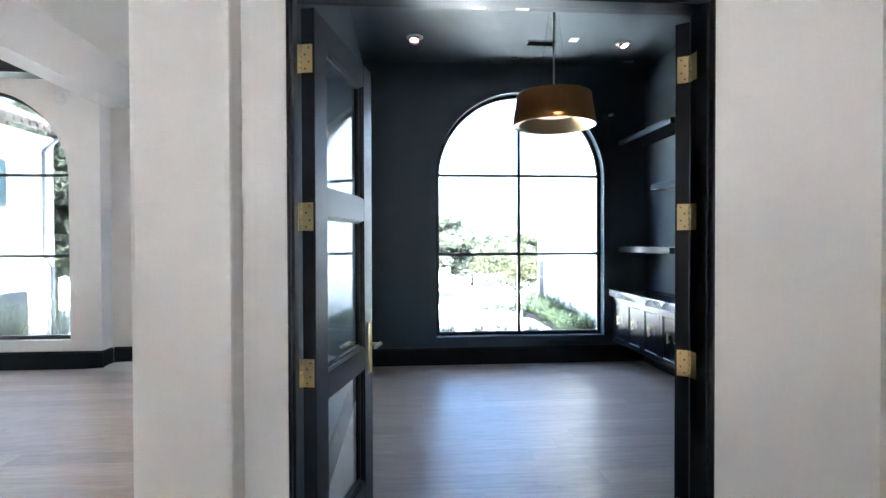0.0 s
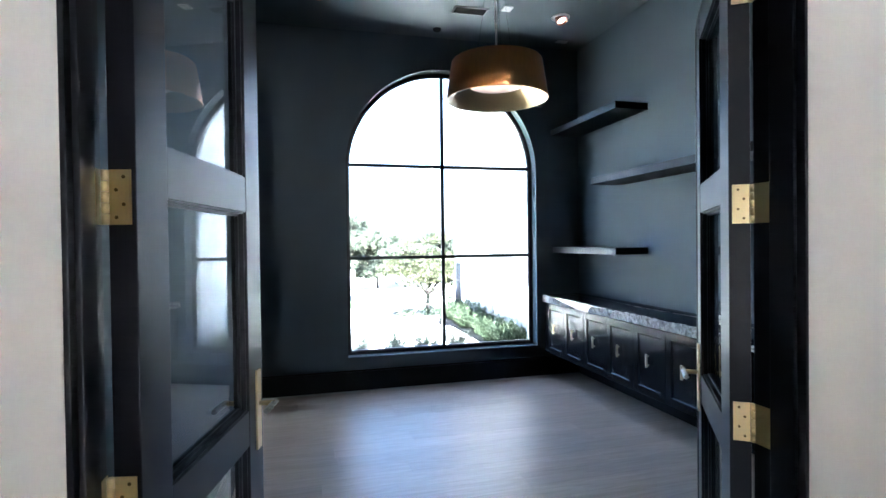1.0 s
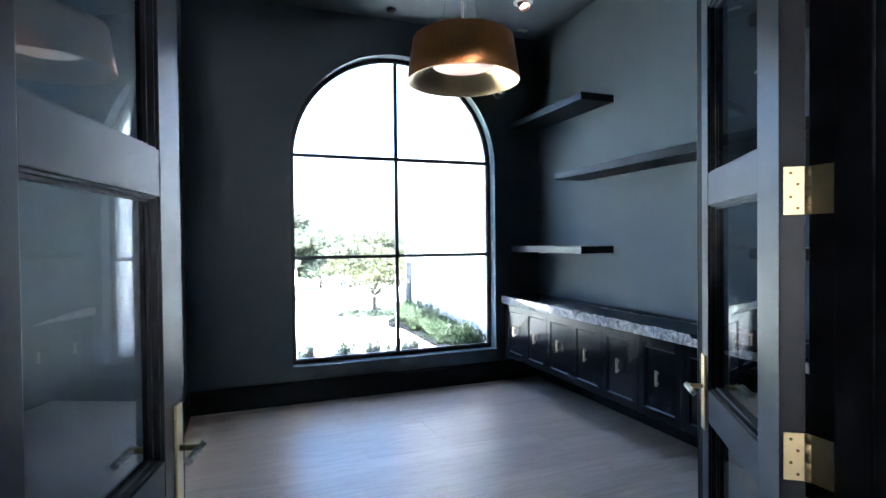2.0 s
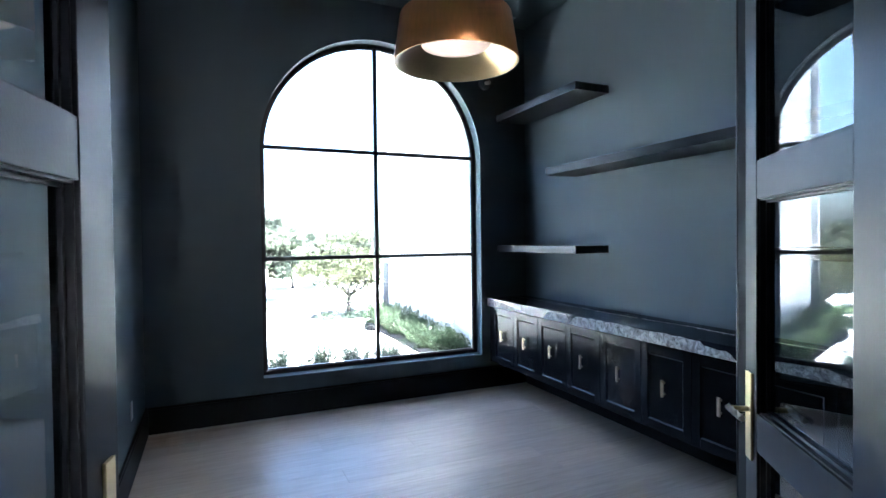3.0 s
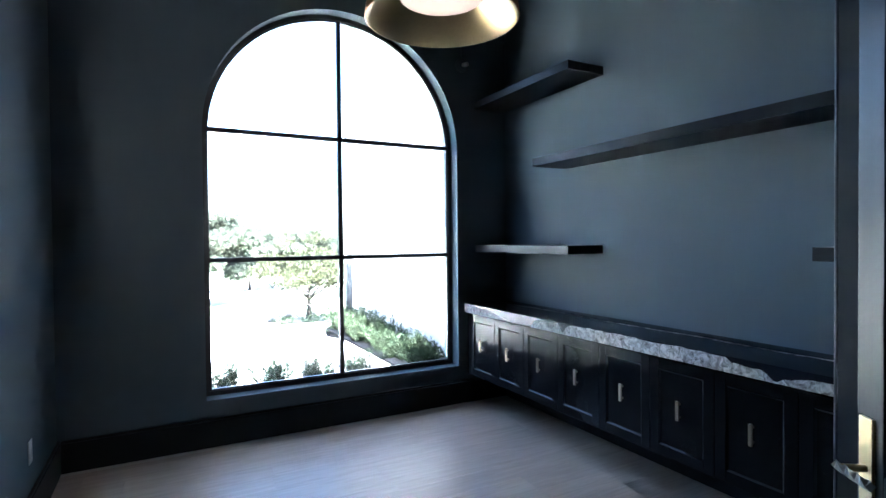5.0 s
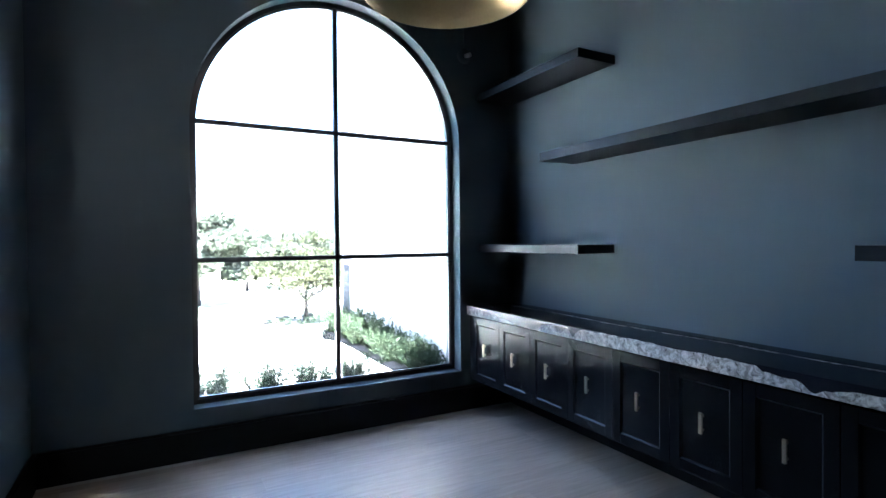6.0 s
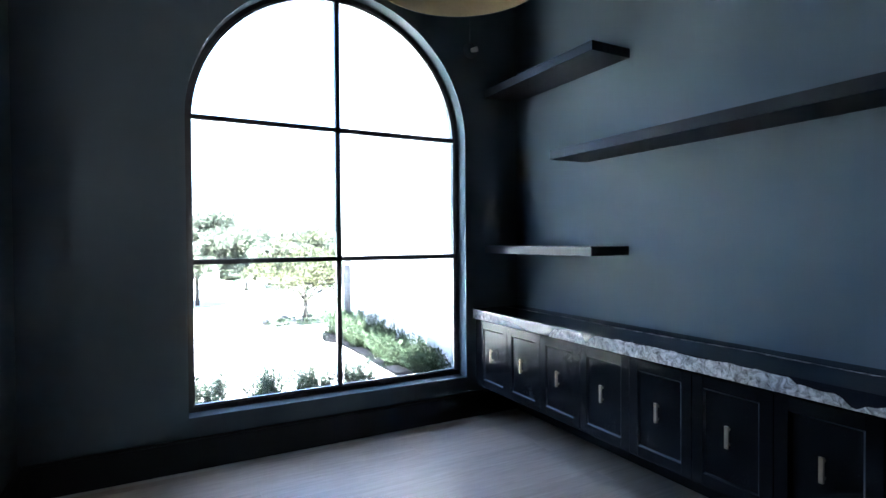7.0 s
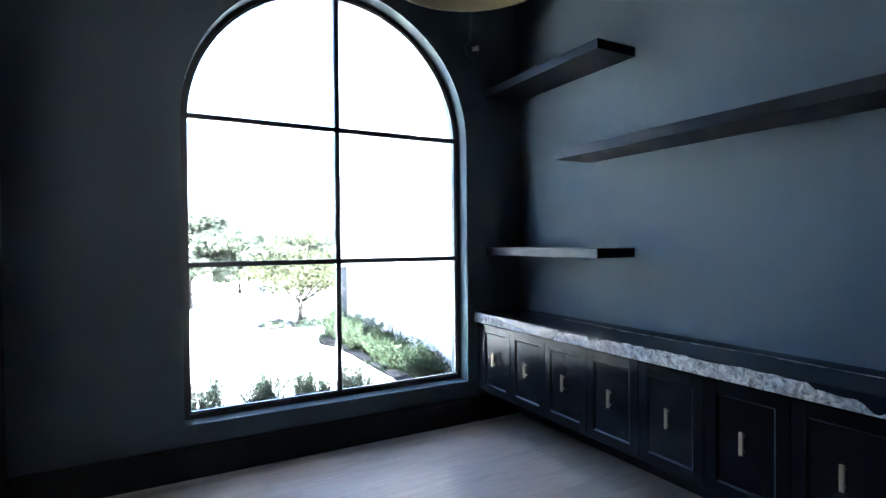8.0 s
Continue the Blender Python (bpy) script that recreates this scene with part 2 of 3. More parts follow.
M_TILE = material("clay_roof_tiles", (0.085, 0.068, 0.058), 0.8, vary=0.25, scale=2, grain=30, bump=0.05)
M_GARAGE = material("slate_garage_paint", (0.022, 0.027, 0.036), 0.8, vary=0.08, grain=100, bump=0.01)
M_CURTAIN_PANE = material("dark_window_pane", (0.05, 0.09, 0.10), 0.08, vary=0.1, grain=20, bump=0.0)


# ---- mesh helpers ----
def box(bm, x0, x1, y0, y1, z0, z1, bevel=0.0):
    vs = [bm.verts.new((x, y, z)) for x in (x0, x1) for y in (y0, y1) for z in (z0, z1)]
    fs = [bm.faces.new([vs[i] for i in q]) for q in ((0, 1, 3, 2), (4, 6, 7, 5), (0, 4, 5, 1), (2, 3, 7, 6), (0, 2, 6, 4), (1, 5, 7, 3))]
    if bevel:
        edges = list({e for f in fs for e in f.edges})
        bmesh.ops.bevel(bm, geom=edges, offset=bevel, segments=2, affect="EDGES", profile=0.6)
    return bm


def boxes(*specs, bevel=0.0):
    bm = bmesh.new()
    for s in specs:
        box(bm, *s, bevel=bevel)
    return bm


def lathe(bm, profile, n=32, at=(0, 0, 0), closed=False):
    """Spin (radius, height) pairs round z."""
    rings = []
    for r, z in profile:
        if r < 1e-6:
            rings.append([bm.verts.new((at[0], at[1], at[2] + z))] * n)
        else:
            rings.append([bm.verts.new((at[0] + r * math.cos(2 * math.pi * k / n), at[1] + r * math.sin(2 * math.pi * k / n), at[2] + z)) for k in range(n)])
    pairs = list(zip(rings, rings[1:])) + ([(rings[-1], rings[0])] if closed else [])
    for a, b in pairs:
        for k in range(n):
            q = []
            for v in (a[k], a[(k + 1) % n], b[(k + 1) % n], b[k]):
                if v not in q:
                    q.append(v)
            if len(q) > 2:
                f = bm.faces.new(q)
                f.smooth = True
    return bm


def rod(bm, a, b, r0, r1=None, n=12):
    """A capped round bar from a to b."""
    a, b = Vector(a), Vector(b)
    r1 = r0 if r1 is None else r1
    q = (b - a).to_track_quat("Z", "Y").to_matrix()
    ra, rb = [], []
    for k in range(n):
        d = q @ Vector((math.cos(2 * math.pi * k / n), math.sin(2 * math.pi * k / n), 0))
        ra.append(bm.verts.new(a + d * r0))
        rb.append(bm.verts.new(b + d * r1))
    for k in range(n):
        f = bm.faces.new((ra[k], ra[(k + 1) % n], rb[(k + 1) % n], rb[k]))
        f.smooth = True
    bm.faces.new(ra[::-1])
    bm.faces.new(rb)
    return bm


def mesh_of(name, bm, mat):
    bmesh.ops.recalc_face_normals(bm, faces=bm.faces)
    me = bpy.data.meshes.new(name)
    bm.to_mesh(me)
    bm.free()
    me.materials.append(mat)
    return me


def part(name, bm, mat, parent=None, label="", at=None):
    ob = new(name, mesh_of(name, bm, mat))
    if parent is not None:
        ob.parent = parent
    if at is not None:
        ob.location = at
    if label:
        tagged(ob, label)
    return ob


def piece(name, me, parent, at):
    ob = new(name, me)
    ob.parent, ob.location = parent, at
    return ob


def thing(name, at, label, category, group="", kind="", turn=0.0):
    ob = new(name)
    ob.matrix_basis = pose(*at, 0, 0, turn)
    return tagged(ob, label, category, group, kind)


def setting(name, bm, mat, label, category, at=None):
    return tagged(part(name, bm, mat, None, "", at), label, category, kind="structure")


def arch_outline(hw, sill, spring, n=40):
    """Points of an arched opening from its lower left round to its lower right."""
    pts = [(-hw, sill)]
    pts += [(-hw * math.cos(math.pi * k / n), spring + hw * math.sin(math.pi * k / n)) for k in range(n + 1)]
    return pts + [(hw, sill)]


def arch_wall(x0, x1, z0, z1, cx, hw, sill, spring, y0, y1, n=40):
    """A wall from x0 to x1 and y0 to y1 with an arched opening through it."""
    bm = bmesh.new()
    arc = [(cx + x, z) for x, z in arch_outline(hw, sill, spring, n)]
    top = arc[1:-1]

    def quad(pts, flat):
        bm.faces.new([bm.verts.new((x, y, z)) for x, y, z in pts])
    for y in (y0, y1):
        for (xa, za), (xb, zb) in zip(top, top[1:]):
            quad([(xa, y, za), (xb, y, zb), (xb, y, z1), (xa, y, z1)], 1)
        quad([(x0, y, z0), (cx - hw, y, z0), (cx - hw, y, sill), (x0, y, sill)], 1)
        quad([(x0, y, sill), (cx - hw, y, sill), (cx - hw, y, spring), (cx - hw, y, z1), (x0, y, z1)], 1)
        quad([(cx - hw, y, z0), (cx + hw, y, z0), (cx + hw, y, sill), (cx - hw, y, sill)], 1)
        quad([(cx + hw, y, z0), (x1, y, z0), (x1, y, sill), (cx + hw, y, sill)], 1)
        quad([(cx + hw, y, sill), (x1, y, sill), (x1, y, z1), (cx + hw, y, z1), (cx + hw, y, spring)], 1)
    loop = arc + [arc[0]]
    for (xa, za), (xb, zb) in zip(loop, loop[1:]):
        quad([(xa, y0, za), (xb, y0, zb), (xb, y1, zb), (xa, y1, za)], 1)
    for (xa, za), (xb, zb) in (((x0, z0), (x1, z0)), ((x1, z0), (x1, z1)), ((x1, z1), (x0, z1)), ((x0, z1), (x0, z0))):
        quad([(xa, y0, za), (xb, y0, zb), (xb, y1, zb), (xa, y1, za)], 1)
    bmesh.ops.remove_doubles(bm, verts=bm.verts, dist=1e-5)
    return bm


def arch_ring(hw, sill, spring, w, y0, y1, n=40):
    bm = bmesh.new()
    out, inn = arch_outline(hw, sill, spring, n), arch_outline(hw - w, sill + w, spring, n)
    rings = [[bm.verts.new((x, y, z)) for x, z in pts] for pts, y in ((out, y0), (out, y1), (inn, y1), (inn, y0))]
    for a, b in zip(rings, rings[1:] + rings[:1]):
        for k in range(len(a)):
            j = (k + 1) % len(a)
            bm.faces.new((a[k], a[j], b[j], b[k]))
    return bm


def slab(pts, y0, y1):
    """A flat piece with the outline pts (x, z), y0 to y1 thick."""
    bm = bmesh.new()
    a = [bm.verts.new((x, y0, z)) for x, z in pts]
    b = [bm.verts.new((x, y1, z)) for x, z in pts]
    bm.faces.new(a)
    bm.faces.new(b[::-1])
    for k in range(len(pts)):
        j = (k + 1) % len(pts)
        bm.faces.new((a[k], b[k], b[j], a[j]))
    return bm


def arched_window(name, cx, y, label, pane_glass):
    """Black steel window: arched frame, one upright bar, two crossbars, six panes."""
    hw, sill, spring, w, rail_lo, rail_up, bar = 1.035, 0.34, 2.265, 0.032, 1.337, 2.302, 0.017
    win = tagged(thing(name, (cx, y, 0), label, "window", kind="structure"))
    part("window_frame", arch_ring(hw, sill, spring, w, 0.0, 0.055), M_BRONZE_FRAME, win)
    part("glazing_bead", arch_ring(hw - w, sill + w, spring, 0.012, 0.012, 0.040), M_BRONZE_FRAME, win)
    r = hw - w
    top = spring + r
    part("mullion", boxes((-bar, bar, 0.006, 0.048, sill + w, top - 0.002)), M_BRONZE_FRAME, win)
    for z in (rail_lo, rail_up):
        part("crossbar", boxes((-r, -bar, 0.008, 0.046, z - bar, z + bar), (bar, r, 0.008, 0.046, z - bar, z + bar)), M_BRONZE_FRAME, win)
    for s in (-1, 1):
        a, b = sorted((s * bar, s * r))
        for z0, z1 in ((sill + w, rail_lo - bar), (rail_lo + bar, rail_up - bar)):
            p = part("pane", boxes((a, b, 0.024, 0.028, z0, z1)), pane_glass, win)
            p.visible_shadow = False
        arc = [(s * r * math.cos(math.pi / 2 * k / 20), spring + r * math.sin(math.pi / 2 * k / 20)) for k in range(21)]
        z0 = rail_up + bar
        arc = [(s * math.sqrt(r * r - (z0 - spring) ** 2), z0)] + [q for q in arc if q[1] > z0 and abs(q[0]) > bar]
        arc.append((s * bar, spring + math.sqrt(r * r - bar * bar)))
        arc.append((s * bar, z0))
        p = part("pane", slab(arc, 0.024, 0.028), pane_glass, win)
        p.visible_shadow = False
    return win


# ---- large structure ----
CEIL = 3.63
X_L, X_R, Y_N, Y_F = -0.50, 2.96, 2.172, 6.26      # faces of the study's walls
HALL_Y = 2.02                                       # hall face of the door wall
OPEN_L, OPEN_R, OPEN_TOP = -0.459, 1.234, 2.468     # rough opening of the double door

setting("wall_north", arch_wall(-0.96, 3.3, 0, CEIL + 0.3, 1.405, 1.035, 0.34, 2.265, Y_F, 6.52), M_SLATE, "dark slate painted wall with a tall arched window", "wall")
setting("wall_east", boxes((X_R, 3.3, Y_N, Y_F - 0.002, 0, CEIL)), M_SLATE, "dark slate painted side wall behind floating shelves", "wall")
setting("wall_west", boxes((-0.60, X_L, Y_N, Y_F - 0.002, 0, CEIL)), M_SLATE, "dark slate painted side wall", "wall")
setting("wall_west_outside", boxes((-0.96, -0.602, 2.0205, Y_F - 0.002, 0, CEIL)), M_WHITE, "white plastered face of the thick side wall", "wall")
setting("pillar", boxes((-0.96, -0.62, 1.868, 2.018, 0, CEIL), bevel=0.018), M_WHITE, "white plastered wall end beside the double door", "wall")
setting("wall_south", boxes((-0.62, OPEN_L, HALL_Y, 2.10, 0, CEIL), (OPEN_R, 1.96, HALL_Y, 2.10, 0, CEIL), (OPEN_L, OPEN_R, HALL_Y, 2.10, OPEN_TOP, CEIL)), M_WHITE, "white plastered hall wall around the double door", "wall")
setting("wall_south_study", boxes((-0.60, OPEN_L, 2.102, Y_N, 0, CEIL), (OPEN_R, 3.3, 2.102, Y_N - 0.002, 0, CEIL), (OPEN_L, OPEN_R, 2.102, Y_N, OPEN_TOP, CEIL)), M_SLATE, "dark slate painted wall around the double door", "wall")
setting("ceiling_study", boxes((-0.96, 3.3, 2.10, 6.52, CEIL + 0.002, CEIL + 0.2)), M_SLATE_CEIL, "dark slate painted ceiling with recessed spots", "ceiling")
setting("ceiling_hall", boxes((-3.62, 2.1, -4.7, 2.098, CEIL + 0.002, CEIL + 0.2), (-3.62, -0.962, 2.1, 6.9, CEIL + 0.002, CEIL + 0.2)), M_WHITE, "white plastered hall ceiling", "ceiling")
setting("ceiling_living", boxes((-9.6, -3.30, -4.7, 6.9, 4.001, 4.2)), M_WHITE, "white plastered living room ceiling", "ceiling")
setting("wall_hall_east", boxes((1.96, 2.1, -4.5, 2.098, 0, CEIL)), M_WHITE, "white plastered hall side wall", "wall")
# never in view; its narrow opening is added to light the hall
setting("wall_hall_south", boxes((-9.6, -0.25, -4.7, -4.5, 0, 4.0), (0.22, 2.1, -4.7, -4.5, 0, 4.0), (-0.25, 0.22, -4.7, -4.5, 1.85, 4.0), (-0.25, 0.22, -4.7, -4.5, 0, 0.38)), M_WHITE, "unseen white plastered wall with an added light opening", "wall")
# unseen wall too, opened only to let daylight reach living room and hall
setting("wall_living_west", boxes((-9.6, -9.4, -4.5, 1.8, 0, 4.0), (-9.6, -9.4, 2.8, 6.47, 0, 4.0), (-9.6, -9.4, 1.8, 2.8, 2.0, 4.0), (-9.6, -9.4, 1.8, 2.8, 0, 0.5)), M_WHITE, "unseen white plastered living room wall with an added light opening", "wall")
setting("header_beam", boxes((-3.62, -3.36, -4.5, 6.698, 3.14, 4.0)), M_WHITE, "white plastered dropped header between hall and living room", "wall")
setting("wall_living_north", arch_wall(-9.6, -3.6, 0, 4.0, -4.99, 1.035, 0.34, 2.265, 6.47, 6.74), M_WHITE, "white plastered wall with an arched window", "wall")
setting("wall_hall_north", boxes((-3.598, -0.962, 6.70, 6.90, 0, 4.0)), M_WHITE, "white plastered recessed wall beside the living room", "wall")
setting("ceiling_beam", boxes((-9.4, -3.625, 5.95, 6.20, 3.33, 3.70), bevel=0.01), M_BEAM, "dark stained timber ceiling beam", "beam")

arched_window("window_1", 1.405, 6.375, "tall arched black steel window with six clear panes", M_GLASS)
arched_window("window_2", -4.99, 6.58, "arched black steel window in a white wall", M_DARK_VIEW_GLASS)


def skirting(name, x0, x1, y0, y1, label="tall black painted skirting board along the wall"):
    bm = boxes((x0, x1, y0, y1, 0, 0.195), bevel=0.002)
    along_x = (x1 - x0) > (y1 - y0)
    if along_x:
        box(bm, x0, x1, y0 + 0.004, y1 - 0.001, 0.1955, 0.213, bevel=0.004)
    else:
        box(bm, x0 + 0.001, x1 - 0.004, y0, y1, 0.1955, 0.213, bevel=0.004)
    setting(name, bm, M_SKIRTING, label, "skirting board")


skirting("baseboard_north", X_L + 0.022, X_R - 0.001, Y_F - 0.021, Y_F - 0.001)
skirting("baseboard_west", X_L + 0.001, X_L + 0.021, Y_N + 0.02, Y_F - 0.001)
skirting("baseboard_east", X_R - 0.021, X_R - 0.001, Y_N + 0.02, Y_F - 0.022)
skirting("baseboard_living", -9.3, -3.575, 6.448, 6.468)
skirting("baseboard_return", -3.598, -3.578, 6.47, 6.678)
skirting("baseboard_hall", -3.577, -0.97, 6.678, 6.698)

# ---- double door ----
frame_ob = thing("door_frame", (0, 0, 0), "black painted door frame with a moulded stop", "door frame", kind="structure")
J = 0.012
part("jamb", boxes((OPEN_L + 0.001, OPEN_L + J, HALL_Y - 0.012, Y_N + 0.001, 0, OPEN_TOP - 0.002), bevel=0.003), M_BLACK, frame_ob)
part("jamb", boxes((OPEN_R - J, OPEN_R - 0.001, HALL_Y - 0.012, Y_N + 0.001, 0, OPEN_TOP - 0.002), bevel=0.003), M_BLACK, frame_ob)
part("head", boxes((OPEN_L + J + 0.001, OPEN_R - J - 0.001, HALL_Y - 0.012, Y_N + 0.001, OPEN_TOP - J, OPEN_TOP - 0.002), bevel=0.003), M_BLACK, frame_ob)
part("stop", boxes((OPEN_L + J, OPEN_L + J + 0.012, HALL_Y + 0.012, Y_N - 0.064, 0, OPEN_TOP - J - 0.001), bevel=0.003), M_BLACK, frame_ob)
part("stop", boxes((OPEN_R - J - 0.012, OPEN_R - J, HALL_Y + 0.012, Y_N - 0.064, 0, OPEN_TOP - J - 0.001), bevel=0.003), M_BLACK, frame_ob)
part("stop", boxes((OPEN_L + J + 0.013, OPEN_R - J - 0.013, HALL_Y + 0.012, Y_N - 0.064, OPEN_TOP - J - 0.012, OPEN_TOP - J), bevel=0.003), M_BLACK, frame_ob)
for x in (0.30, 0.48):
    part("strike_plate", boxes((x - 0.028, x + 0.028, Y_N - 0.03, Y_N - 0.012, OPEN_TOP - J - 0.0015, OPEN_TOP - J)), M_PULL, frame_ob, "bronze bolt plate")

T, DOOR_H = 0.057, 2.435


def twisted_bar(bm, a, b, r, n=10):
    """A square bar from a to b that turns once and a half on its way."""
    a, b = Vector(a), Vector(b)
    q = (b - a).to_track_quat("Z", "Y").to_matrix()
    rings = []
    for k in range(n + 1):
        w = math.pi * 1.5 * k / n
        rings.append([bm.verts.new(a.lerp(b, k / n) + q @ Vector((r * math.cos(w + j * math.pi / 2), r * math.sin(w + j * math.pi / 2), 0))) for j in range(4)])
    for p, o in zip(rings, rings[1:]):
        for j in range(4):
            bm.faces.new((p[j], p[(j + 1) % 4], o[(j + 1) % 4], o[j]))
    bm.faces.new(rings[0][::-1])
    bm.faces.new(rings[-1])


def door_leaf(name, label, pin, mirror, turn, LEAF, hinge_stile, free_stile, rebate):
    """Three glazed panels in a black frame; hinge pin at the origin, leaf along x, room face at y = 0."""
    d = thing(name, (pin[0], pin[1], 0), label, "door", "double door leaves", turn=turn)
    f = -1 if mirror else 1

    def b(bm, x0, x1, y0, y1, z0, z1, bev=0.0):
        x0, x1 = sorted((x0 * f, x1 * f))
        return box(bm, x0, x1, y0, y1, z0, z1, bev)
    z0, g0, inner, outer = 0.012, -0.020, hinge_stile, LEAF - free_stile
    rails = ((z0, 0.20), (0.805, 0.925), (1.600, 1.718), (DOOR_H - 0.118, DOOR_H))
    for xa, xb in ((0.004, inner), (outer, LEAF)):
        part("stile", b(bmesh.new(), xa, xb, -T, 0, z0, DOOR_H, 0.0025), M_BLACK, d)
    for za, zb in rails:
        part("rail", b(bmesh.new(), inner + 0.0005, outer - 0.0005, -T + 0.001, -0.001, za, zb, 0.002), M_BLACK, d)
    for (a0, a1), (b0, b1) in zip(rails, rails[1:]):
        bead = bmesh.new()
        # stepped moulding on the hall face, a slim bead on the room face
        for ya, yb, e in ((-T + 0.009, g0 - 0.012, 0.006), (g0 - 0.012, g0 - 0.0035, 0.014), (g0 + 0.0035, -0.005, 0.012)):
            b(bead, inner, inner + e, ya, yb, a1, b0, 0.0015)
            b(bead, outer - e, outer, ya, yb, a1, b0, 0.0015)
            b(bead, inner + e, outer - e, ya, yb, a1, a1 + e, 0.0015)
            b(bead, inner + e, outer - e, ya, yb, b0 - e, b0, 0.0015)
        part("glazing_bead", bead, M_BLACK, d)
        g = part("pane", b(bmesh.new(), inner, outer, g0 - 0.003, g0 + 0.003, a1, b0), M_DOOR_GLASS, d)
        g.visible_shadow = False
    if rebate:
        part("weather_strip", b(bmesh.new(), LEAF + 0.0005, LEAF + rebate - 0.012, -T + 0.007, -0.004, z0, DOOR_H - 0.01, 0.001), M_SOOT, d, "matt black weather strip")
        part("astragal", b(bmesh.new(), LEAF + rebate - 0.0115, LEAF + rebate, -T + 0.004, 0.004, z0, DOOR_H - 0.01, 0.004), M_BLACK, d)
    # hinges on the edge of the leaf and on the jamb
    for zc in (0.297, 0.953, 1.592, 2.232):
        leafplate = part("hinge", b(bmesh.new(), 0.001, 0.0035, -0.048, -0.004, zc - 0.057, zc + 0.057), M_BRASS, d, "satin brass butt hinge")
        kn = bmesh.new()
        for k in range(5):
            rod(kn, (0, 0.004, zc - 0.057 + k * 0.0228), (0, 0.004, zc - 0.0352 + k * 0.0228), 0.0075)
        part("knuckle", kn, M_BRASS, leafplate)
        sc = bmesh.new()
        for k, (yy, zz) in enumerate(((-0.033, 0.042), (-0.018, 0.015), (-0.033, -0.015), (-0.018, -0.042))):
            rod(sc, (0.0012 * f, yy, zc + zz), (0.0002 * f, yy, zc + zz), 0.004, n=8)
        part("screw", sc, M_SCREW, leafplate)
    for side in (-1, 1):
        y = -T if side < 0 else 0.0
        x = LEAF - 0.040 if rebate else LEAF - 0.058
        out = side
        ys = sorted((y, y + out * 0.008))
        plate = part("handle_plate", b(bmesh.new(), x - 0.0225, x + 0.0225, ys[0], ys[1], 0.765, 1.045, 0.002), M_BRASS, d, "satin brass back plate")
        neck = bmesh.new()
        rod(neck, (x * f, y + out * 0.008, 0.925), (x * f, y + out * 0.060, 0.925), 0.009)
        part("neck", neck, M_BRASS, plate)
        lev = bmesh.new()
        twisted_bar(lev, ((x + 0.018) * f, y + out * 0.060, 0.925), ((x - 0.10) * f, y + out * 0.060, 0.925), 0.0115)
        part("lever", lev, M_NICKEL, plate, "twisted polished nickel lever")
    return d


door_leaf("glazed_door", "open black glazed door leaf with brass hinges and nickel lever", (-0.431, 2.155), False, 77.7, 0.835, 0.140, 0.145, 0)
door_leaf("glazed_door", "wide open black glazed door leaf with meeting strip", (1.217, 2.175), True, -124.5, 0.758, 0.155, 0.087, 0.100)
for x, s in ((OPEN_L + J, 1), (OPEN_R - J, -1)):
    for zc in (0.297, 0.953, 1.592, 2.232):
        a, c = sorted((x + s * 0.0005, x + s * 0.003))
        part("hinge_leaf", boxes((a, c, Y_N - 0.056, Y_N - 0.002, zc - 0.057, zc + 0.057)), M_BRASS, frame_ob, "satin brass hinge leaf")

# ---- floating cabinets and stone top ----
CAB_X, CAB_Z0, CAB_Z1, PITCH, FIRST = 2.52, 0.272, 0.819, 0.391, 5.991


def cabinet_unit(y_far):
    """Two-door floating cabinet, y_far its far end."""
    c = thing("wall_cabinet", (CAB_X, y_far, CAB_Z0), "black shaker cabinet with two doors, hung above the floor", "cabinet", "floating cabinets")
    h, w = CAB_Z1 - CAB_Z0 - 0.002, 2 * PITCH
    part("body", boxes((0.021, X_R - CAB_X - 0.022, -w + 0.001, -0.001, 0.0, h)), M_CAB, c)
    for k in range(2):
        y1 = -k * PITCH - 0.002
        y0 = y1 - PITCH + 0.004
        s, za, zb = 0.058, 0.004, h - 0.008
        door = part("door", boxes((0.010, 0.018, y0 + s - 0.004, y1 - s + 0.004, za + s - 0.004, zb - s + 0.004)), M_CAB, c)
        for q in ((y0, y0 + s, za, zb), (y1 - s, y1, za, zb)):
            part("stile", boxes((0.0, 0.019, *q), bevel=0.0015), M_CAB, door)
        for q in ((y0 + s, y1 - s, za, za + s), (y0 + s, y1 - s, zb - s, zb)):
            part("rail", boxes((0.0, 0.0188, *q), bevel=0.0015), M_CAB, door)
        # sloped bead round the sunk panel
        bd, (pa, pb, qa, qb) = bmesh.new(), (y0 + s, y1 - s, za + s, zb - s)
        outer = [bd.verts.new((0.0015, y, z)) for y, z in ((pa, qa), (pb, qa), (pb, qb), (pa, qb))]
        inner = [bd.verts.new((0.0095, y, z)) for y, z in ((pa + 0.009, qa + 0.009), (pb - 0.009, qa + 0.009), (pb - 0.009, qb - 0.009), (pa + 0.009, qb - 0.009))]
        under = [bd.verts.new((0.0100, y, z)) for y, z in ((pa, qa), (pb, qa), (pb, qb), (pa, qb))]
        for n in range(4):
            m = (n + 1) % 4
            bd.faces.new((outer[n], outer[m], inner[m], inner[n]))
            bd.faces.new((inner[n], inner[m], under[m], under[n]))
            bd.faces.new((under[n], under[m], outer[m], outer[n]))
        part("bead", bd, M_BLACK, door)
        yc, zc = (y0 + y1) / 2, 0.285
        pull = boxes((-0.027, -0.016, yc - 0.009, yc + 0.009, zc - 0.052, zc + 0.052), bevel=0.002)
